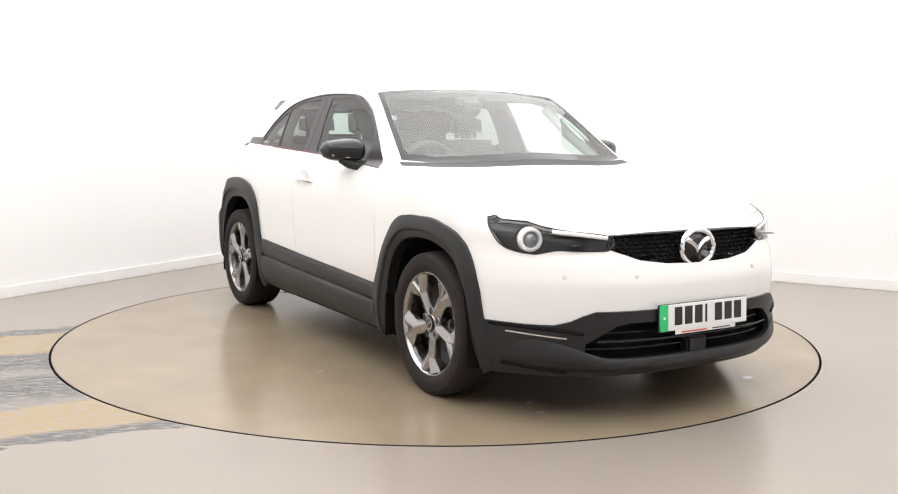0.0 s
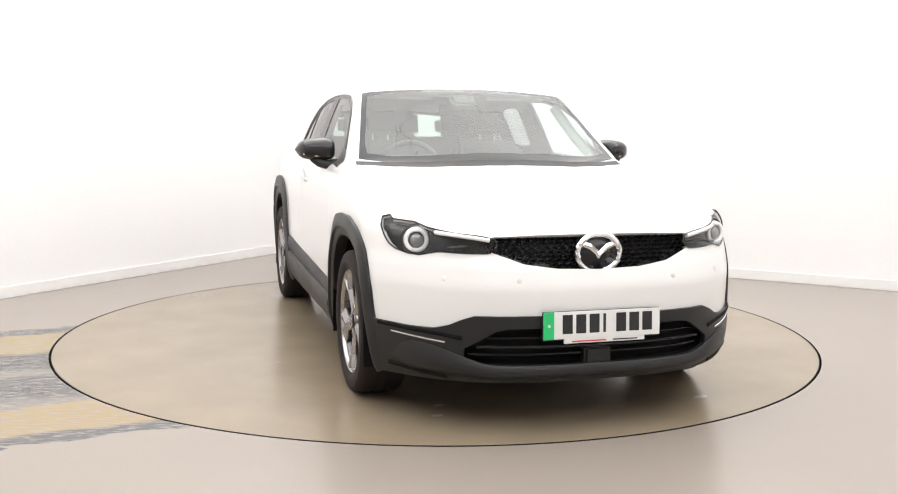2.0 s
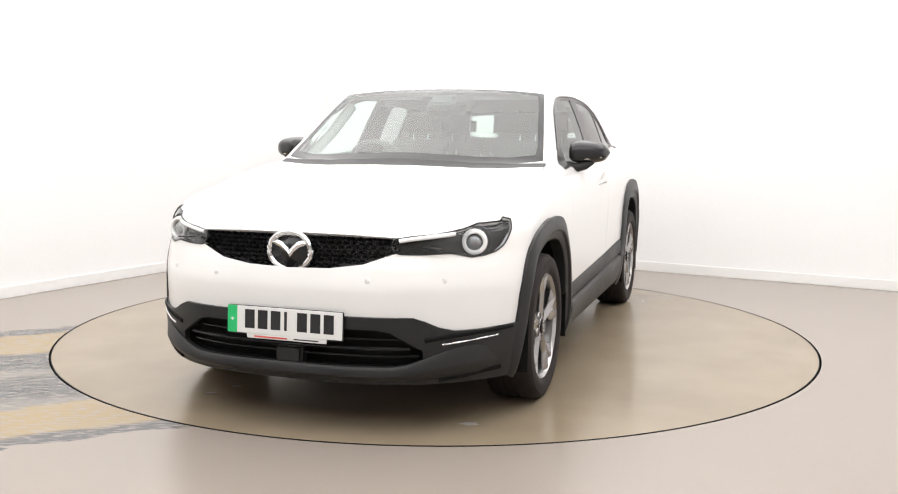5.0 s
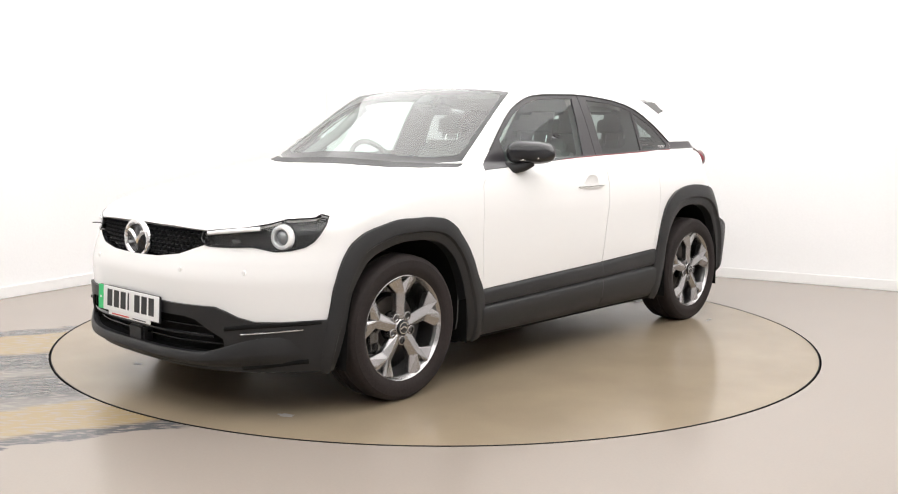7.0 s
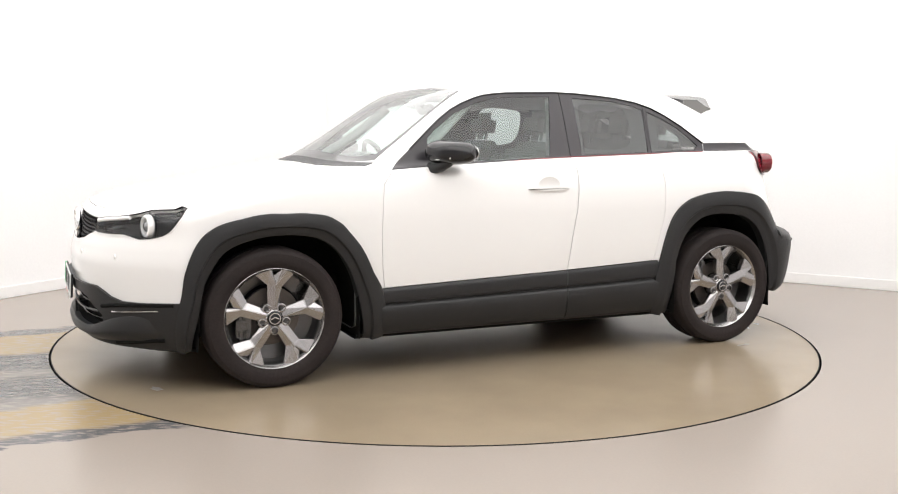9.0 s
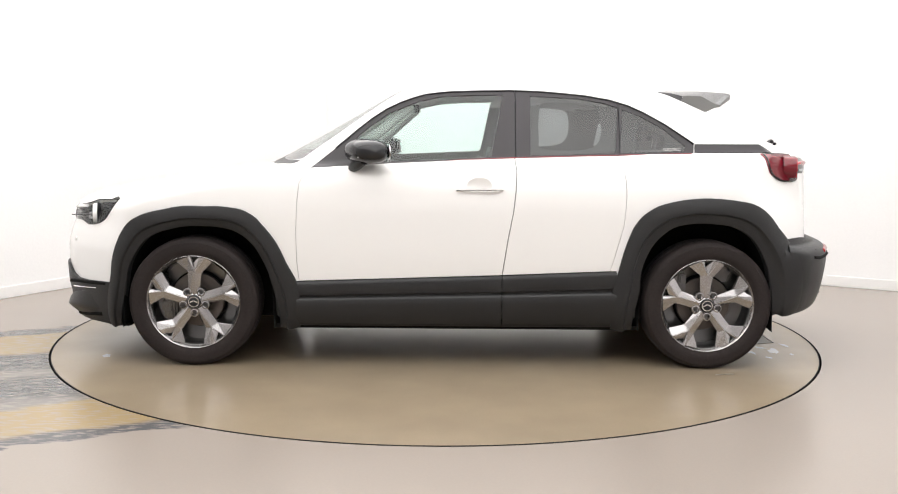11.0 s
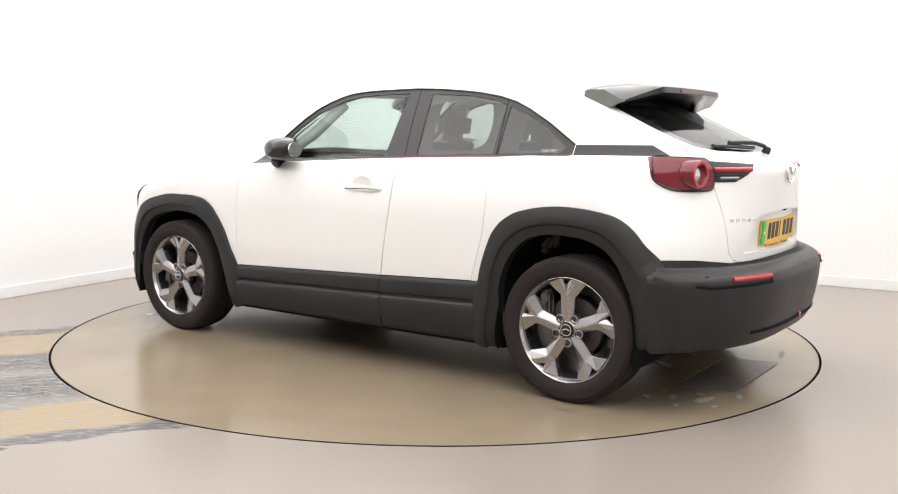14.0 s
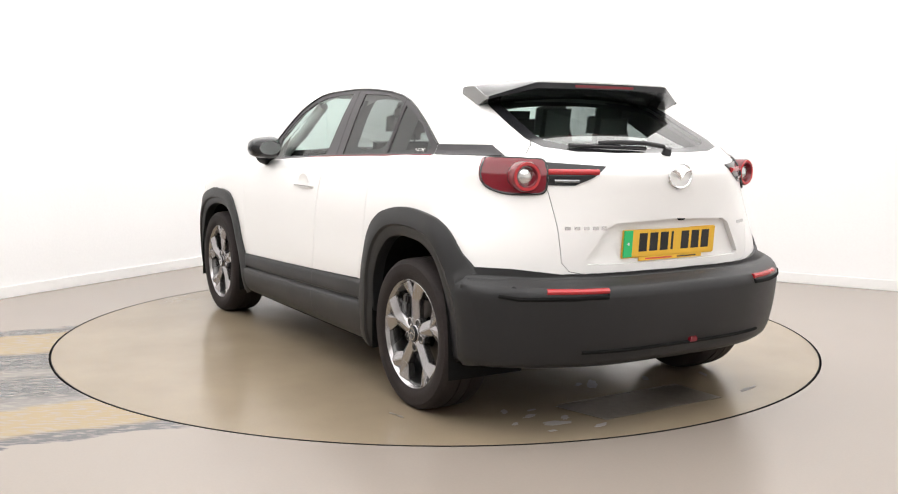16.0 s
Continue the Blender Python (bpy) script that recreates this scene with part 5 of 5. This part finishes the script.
# ---------- spoiler, wipers, mirrors, handles ----------
def spoiler():
    """A wing with a blunt front edge, a thick dark trailing edge and added end plates, grey in place of sheen."""
    bm = bmesh.new()
    rows = []
    skin_z = lambda x, y: float(ROOF(x - 0.25 * y * y)) - 0.012 * (y / 0.62) ** 2
    for y in np.linspace(-0.555, 0.555, 45):
        e = abs(y) / 0.555
        k = max(0.0, (e - 0.68) / 0.32)
        lead = -1.14 - 0.09 * e ** 2
        tr = -1.552 + 0.015 * e ** 2 + 0.10 * k
        zt = 1.438 - 0.006 * e ** 2 - 0.060 * k
        zl, xb = skin_z(lead, y), -1.375 + 0.01 * k
        zb = min(skin_z(xb, y) + 0.003, zt - 0.010)
        rise = 0.008 + 0.018 * e ** 2
        xm, zm = (lead + tr) / 2, (zl + rise + zt) / 2 + 0.012 + 0.012 * k
        pts = [(lead, zl - 0.006), (lead - 0.006, zl + rise), ((lead * 2 + xm) / 3, zl + rise + 0.004), (xm, zm), (tr + 0.03, zt + 0.007), (tr, zt), (tr - 0.001, zt - 0.026 * (1 - 0.6 * k)), (tr + 0.03, zt - 0.042 * (1 - 0.6 * k)), (xb, zb), (-1.33, skin_z(-1.33, y) - 0.01)]
        rows.append([bm.verts.new((x, y, z)) for x, z in pts])
    ends = [[v.co.copy() for v in rows[0]], [v.co.copy() for v in rows[-1]]]
    for a, b in zip(rows, rows[1:]):
        for k in range(len(a) - 1):
            bm.faces.new((a[k], a[k + 1], b[k + 1], b[k]))
    bm.faces.new(rows[0])
    bm.faces.new(rows[-1][::-1])
    bmesh.ops.recalc_face_normals(bm, faces=bm.faces)
    ob = part("spoiler", bm, GLOSS, car, "black gloss roof spoiler")
    part("brake_light", box(0.006, 0.34, 0.012, (-1.5535, 0, 1.423), 0.002), LAMP_RED, ob, "dark red high brake light")
    # Added plates; the sheen on the black wing's ends is painted grey.
    for edge, out in zip(ends, (-1, 1)):
        plate = bmesh.new()
        inner_ring = [plate.verts.new(p) for p in edge]
        outer_ring = [plate.verts.new(p + Vector((0, 0.006 * out, 0))) for p in edge]
        plate.faces.new(inner_ring)
        plate.faces.new(outer_ring[::-1])
        for k in range(len(edge)):
            j = (k + 1) % len(edge)
            plate.faces.new((inner_ring[k], outer_ring[k], outer_ring[j], inner_ring[j]))
        bmesh.ops.recalc_face_normals(plate, faces=plate.faces)
        part("end_sheen_plate", plate, SILVER, ob, "added spoiler end plate, grey for the sheen at a slant", smooth=False)


def rear_wiper():
    zt = lambda x, y: float(ROOF(x - 0.25 * y * y)) - 0.012 * (y / 0.62) ** 2
    on = lambda x, y, up: (x, y, zt(x, y) + up)
    arm = tube([on(-1.90, -0.04, 0.035), on(-1.885, 0.06, 0.042), on(-1.86, 0.16, 0.036), on(-1.83, 0.26, 0.024)], 0.010)
    ob = part("rear_wiper", arm, CLAD, car, "black rear wiper")
    part("blade", tube([on(-1.875, 0.04, 0.014), on(-1.85, 0.20, 0.014), on(-1.80, 0.395, 0.012)], 0.009), GLOSS, ob, "black wiper blade")
    part("pivot", aimed(lathe([(0.0, 0.034), (0.014, 0.031), (0.020, 0.015), (0.022, -0.02)], 20), on(-1.905, -0.05, 0.004), (-0.45, 0, 0.9)), CLAD, ob, "black wiper pivot")


def mirror_body(s):
    """A rounded wedge-shaped door mirror."""
    bm = bmesh.new()
    rows = []
    n, m = 22, 26
    for i in range(n + 1):
        u = i / n
        y = 0.795 + 0.205 * u
        half = (max(0.0, 1 - abs(2 * u - 0.94) ** 3.4)) ** 0.5 if 0 < u < 1 else 0.02
        tall, deep = 0.066 * half * (1 - 0.25 * u) + 0.003, 0.135 * half * (1 - 0.30 * u) + 0.003
        zc = 1.112 + 0.004 * (1 - u)
        xc = 0.440 - 0.06 * u
        ring = []
        for j in range(m):
            a = 2 * math.pi * j / m
            ca, sa = math.cos(a), math.sin(a)
            px = math.copysign(abs(ca) ** 0.8, ca) * deep
            pz = math.copysign(abs(sa) ** 0.75, sa) * tall
            if ca < 0:
                px *= 0.72
            ring.append(bm.verts.new((xc + px, y * s, zc + pz)))
        rows.append(ring)
    for a, b in zip(rows, rows[1:]):
        for j in range(m):
            bm.faces.new((a[j], a[(j + 1) % m], b[(j + 1) % m], b[j]))
    bm.faces.new(rows[0])
    bm.faces.new(rows[-1][::-1])
    bmesh.ops.recalc_face_normals(bm, faces=bm.faces)
    ob = part("door_mirror", bm, GLOSS, car, "black gloss door mirror")
    part("mirror_foot", tube([(0.50, 0.785 * s, 1.042), (0.505, 0.84 * s, 1.032), (0.48, 0.88 * s, 1.045), (0.45, 0.91 * s, 1.07)], 0.026), CLAD, ob, "black mirror foot")
    part("indicator_strip", tube([(0.530, 0.83 * s, 1.080), (0.512, 0.90 * s, 1.080), (0.465, 0.965 * s, 1.088)], 0.005), LAMP_SILVER, ob, "slim indicator lens")
    glass_bm = aimed(lathe([(0.0, 0.0), (0.052, 0.0), (0.052, 0.004), (0.0, 0.004)], 32), (0, 0, 0), (-1, 0, 0))
    bmesh.ops.scale(glass_bm, vec=(1, 1.3, 0.78), verts=glass_bm.verts)
    part("mirror_glass", glass_bm, CHROME, ob, "silvered mirror glass", at=Matrix.Translation((0.326, 0.888 * s, 1.114)) @ Matrix.Rotation(radians(12 * s), 4, "Z"))


def handle(s):
    pts = [(-0.13, 0.0), (-0.11, 0.012), (-0.05, 0.017), (0.03, 0.015), (0.09, 0.008), (0.115, 0.0), (0.09, -0.010), (0.0, -0.016), (-0.09, -0.014)]
    bm = prism(smooth_outline(pts, 3), 0.0, 0.020, 0.007)
    bmesh.ops.transform(bm, matrix=Matrix(((1, 0, 0, -0.135), (0, 0, s, 0.867 * s), (0, 1, 0, 0.922), (0, 0, 0, 1))), verts=bm.verts)
    bmesh.ops.recalc_face_normals(bm, faces=bm.faces)
    ob = part("door_handle", bm, WHITE, car, "white door handle")
    cup = aimed(lathe([(0.0, 0.0), (0.052, 0.001), (0.056, 0.0025)], 28), (0, 0, 0), (0, s, 0))
    bmesh.ops.scale(cup, vec=(1.15, 1, 0.75), verts=cup.verts)
    part("handle_cup", cup, WHITE, ob, "shallow recess behind the handle", at=Matrix.Translation((-0.14, 0.8785 * s, 0.945)))


spoiler()
rear_wiper()
for s in (1, -1):
    mirror_body(s)
    handle(s)
    part("belt_seal", tube([(x, s * (float(CABIN_X(x) + CABIN_Z(z)) + 0.004), z) for x, z in [(0.71, 1.029), (0.35, 1.0515), (0.0, 1.0705), (-0.323, 1.0865), (-0.6, 1.096), (-0.86, 1.1035), (-1.25, 1.1145)]], 0.003, 6), RED_LINE, car, "thin dark red seal under the windows")
    roof_trim = DLO[5:]
    part("window_trim", tube([(x, s * (float(CABIN_X(x) + CABIN_Z(z)) + 0.002), z) for x, z in roof_trim], 0.005, 6), GLOSS, car, "black window trim")
    # rear reflectors and bumper lines
    pts = [(on_skin(y, 0.601, False) - 0.014, s * y, 0.601) for y in (0.41, 0.47, 0.53, 0.59, 0.645)]
    refl = tube(pts, 0.014, 8)
    bmesh.ops.scale(refl, vec=(1, 1, 0.9), verts=refl.verts, space=Matrix.Translation((0, 0, -0.601)))
    part("rear_reflector", refl, LAMP_REFL, car, "red rear reflector")
    # A black bar laid on the skin paints the crease's shade.
    pts = [(on_skin(y, z, False) - 0.0155, s * y, z) for y, z in ((0.38, 0.628), (0.42, 0.578), (0.55, 0.575), (0.66, 0.574), (0.74, 0.572), (0.80, 0.582))]
    part("crease_shade_bar", tube(pts, 0.009, 8), DARK, car, "black bar for the shade in the rear bumper's crease")
    x = on_skin(0.74, 0.61, False)
    part("parking_sensor", aimed(lathe([(0.0115, -0.004), (0.0115, 0.014), (0.0095, 0.015), (0.0, 0.015)], 20), (x, 0.74 * s, 0.61), (-0.75, 0.6 * s, 0)), CLAD, car, "small round black sensor")
pts = [(on_skin(y, 0.352, False) - 0.0155, y, 0.352) for y in np.linspace(-0.5, 0.5, 13)]
part("diffuser_line", tube(pts, 0.008, 8), DARK, car, "dark line low in the rear bumper")
part("tow_cover", box(0.03, 0.05, 0.03, (on_skin(-0.05, 0.36, False) - 0.010, -0.05, 0.362), 0.006), LAMP_RED, car, "small dark red fog lamp")


# ---------- cabin ----------
def rounded_slab(sx, sy, sz, at, turn=0.0, bevel=0.04):
    bm = bmesh.new()
    bmesh.ops.create_cube(bm, size=1)
    bmesh.ops.scale(bm, vec=(sx, sy, sz), verts=bm.verts)
    bmesh.ops.bevel(bm, geom=bm.edges[:], offset=min(bevel, 0.45 * min(sx, sy, sz)), segments=4, affect="EDGES")
    bmesh.ops.transform(bm, matrix=Matrix.Translation(at) @ Matrix.Rotation(radians(turn), 4, "Y"), verts=bm.verts)
    return bm


def seat(x, y, name="front_seat", wide=0.50, high=0.62):
    ob = tagged(new(name), "grey cloth car seat with headrest")
    ob.parent = car
    ob.matrix_basis = Matrix.Translation((x, y, 0))
    part("cushion", rounded_slab(0.52, wide, 0.18, (0.05, 0, 0.58), -8, 0.06), SEAT, ob)
    part("backrest", rounded_slab(0.16, wide, high, (-0.27, 0, 0.86), -17, 0.06), SEAT, ob)
    part("side_bolster", rounded_slab(0.20, 0.09, high * 0.8, (-0.23, wide / 2 - 0.03, 0.84), -17, 0.04), SEAT, ob)
    part("side_bolster", rounded_slab(0.20, 0.09, high * 0.8, (-0.23, -wide / 2 + 0.03, 0.84), -17, 0.04), SEAT, ob)
    part("headrest", rounded_slab(0.10, 0.26, 0.17, (-0.375, 0, 1.255), -10, 0.045), SEAT, ob)
    for s in (0.05, -0.05):
        part("headrest_post", tube([(-0.345, s, 1.10), (-0.365, s, 1.20)], 0.007), CHROME, ob)


seat(0.02, 0.36)
seat(0.02, -0.36)
for y in (0.36, -0.36):
    seat(-0.78, y, "rear_seat", 0.52, 0.50)
part("rear_bench_back", rounded_slab(0.14, 1.20, 0.56, (-1.09, 0, 0.90), -15, 0.05), SEAT, car, "grey cloth rear bench back")
part("middle_headrest", rounded_slab(0.08, 0.21, 0.20, (-1.17, 0, 1.27), -10, 0.035), SEAT, car, "grey middle headrest")
part("parcel_shelf", rounded_slab(0.45, 1.15, 0.03, (-1.40, 0, 1.02), 0, 0.01), TRIM, car, "dark parcel shelf")
dash = rounded_slab(0.42, 1.36, 0.22, (0.62, 0, 0.93), 6, 0.07)
part("dashboard", dash, TRIM, car, "dark grey dashboard")
part("instrument_hood", rounded_slab(0.16, 0.34, 0.07, (0.50, -0.36, 1.045), 8, 0.03), TRIM, car, "dark instrument hood")
wheel_ring = tube([(0, 0.185 * math.cos(2 * math.pi * k / 40), 0.185 * math.sin(2 * math.pi * k / 40)) for k in range(40)], 0.016, 10, closed=True)
steering = part("steering_wheel", wheel_ring, TRIM, car, "black steering wheel", at=pose(0.36, -0.36, 0.985, 0, 24, 0))
part("airbag_cover", rounded_slab(0.05, 0.17, 0.12, (0.02, 0, -0.01), 0, 0.02), TRIM, steering)
for a in (0, 180, 270):
    part("steering_spoke", tube([(0.015, 0, 0), (0.0, 0.18 * math.cos(radians(a)), 0.18 * math.sin(radians(a)))], 0.014), TRIM, steering)
inner_mirror = part("inside_mirror", rounded_slab(0.03, 0.24, 0.065, (0.20, 0, 1.345), 10, 0.012), GLOSS, car, "black inside mirror")
part("mirror_stem", tube([(0.21, 0, 1.35), (0.255, 0, 1.395)], 0.012), GLOSS, inner_mirror)
part("sensor_housing", rounded_slab(0.11, 0.15, 0.05, (0.265, 0, 1.385), 30, 0.015), TRIM, car, "dark sensor housing behind the windscreen")
for s in (1, -1):
    part("sun_visor", rounded_slab(0.15, 0.36, 0.02, (0.13, 0.34 * s, 1.425), 12, 0.008), LINER, car, "pale sun visor")
    part("pillar_lining", tube([(0.62, 0.69 * s, 1.06), (0.40, 0.65 * s, 1.20), (0.22, 0.60 * s, 1.36)], 0.03), LINER, car, "pale windscreen pillar lining")


# ---------- lettering on the quarter windows ----------
def window_word(s):
    text = bpy.data.curves.new("lettering", "FONT")
    text.body, text.size, text.extrude = "ELECTRIC", 0.021, 0.0003
    text.materials.append(PLATE_W)
    ob = new("lettering", text)
    ob.parent = car
    x = -1.10 if s > 0 else -1.195
    y = float(CABIN_X(-1.15) + CABIN_Z(1.132)) + 0.002
    ob.matrix_basis = Matrix.Translation((x, y * s, 1.128)) @ Matrix(((-s, 0, 0, 0), (0, 0, s, 0), (0, 1, 0, 0), (0, 0, 0, 1))) @ Matrix.Rotation(radians(-20), 4, "X")
    tagged(ob, "small white lettering on the glass")


for s in (1, -1):
    window_word(s)


motions()
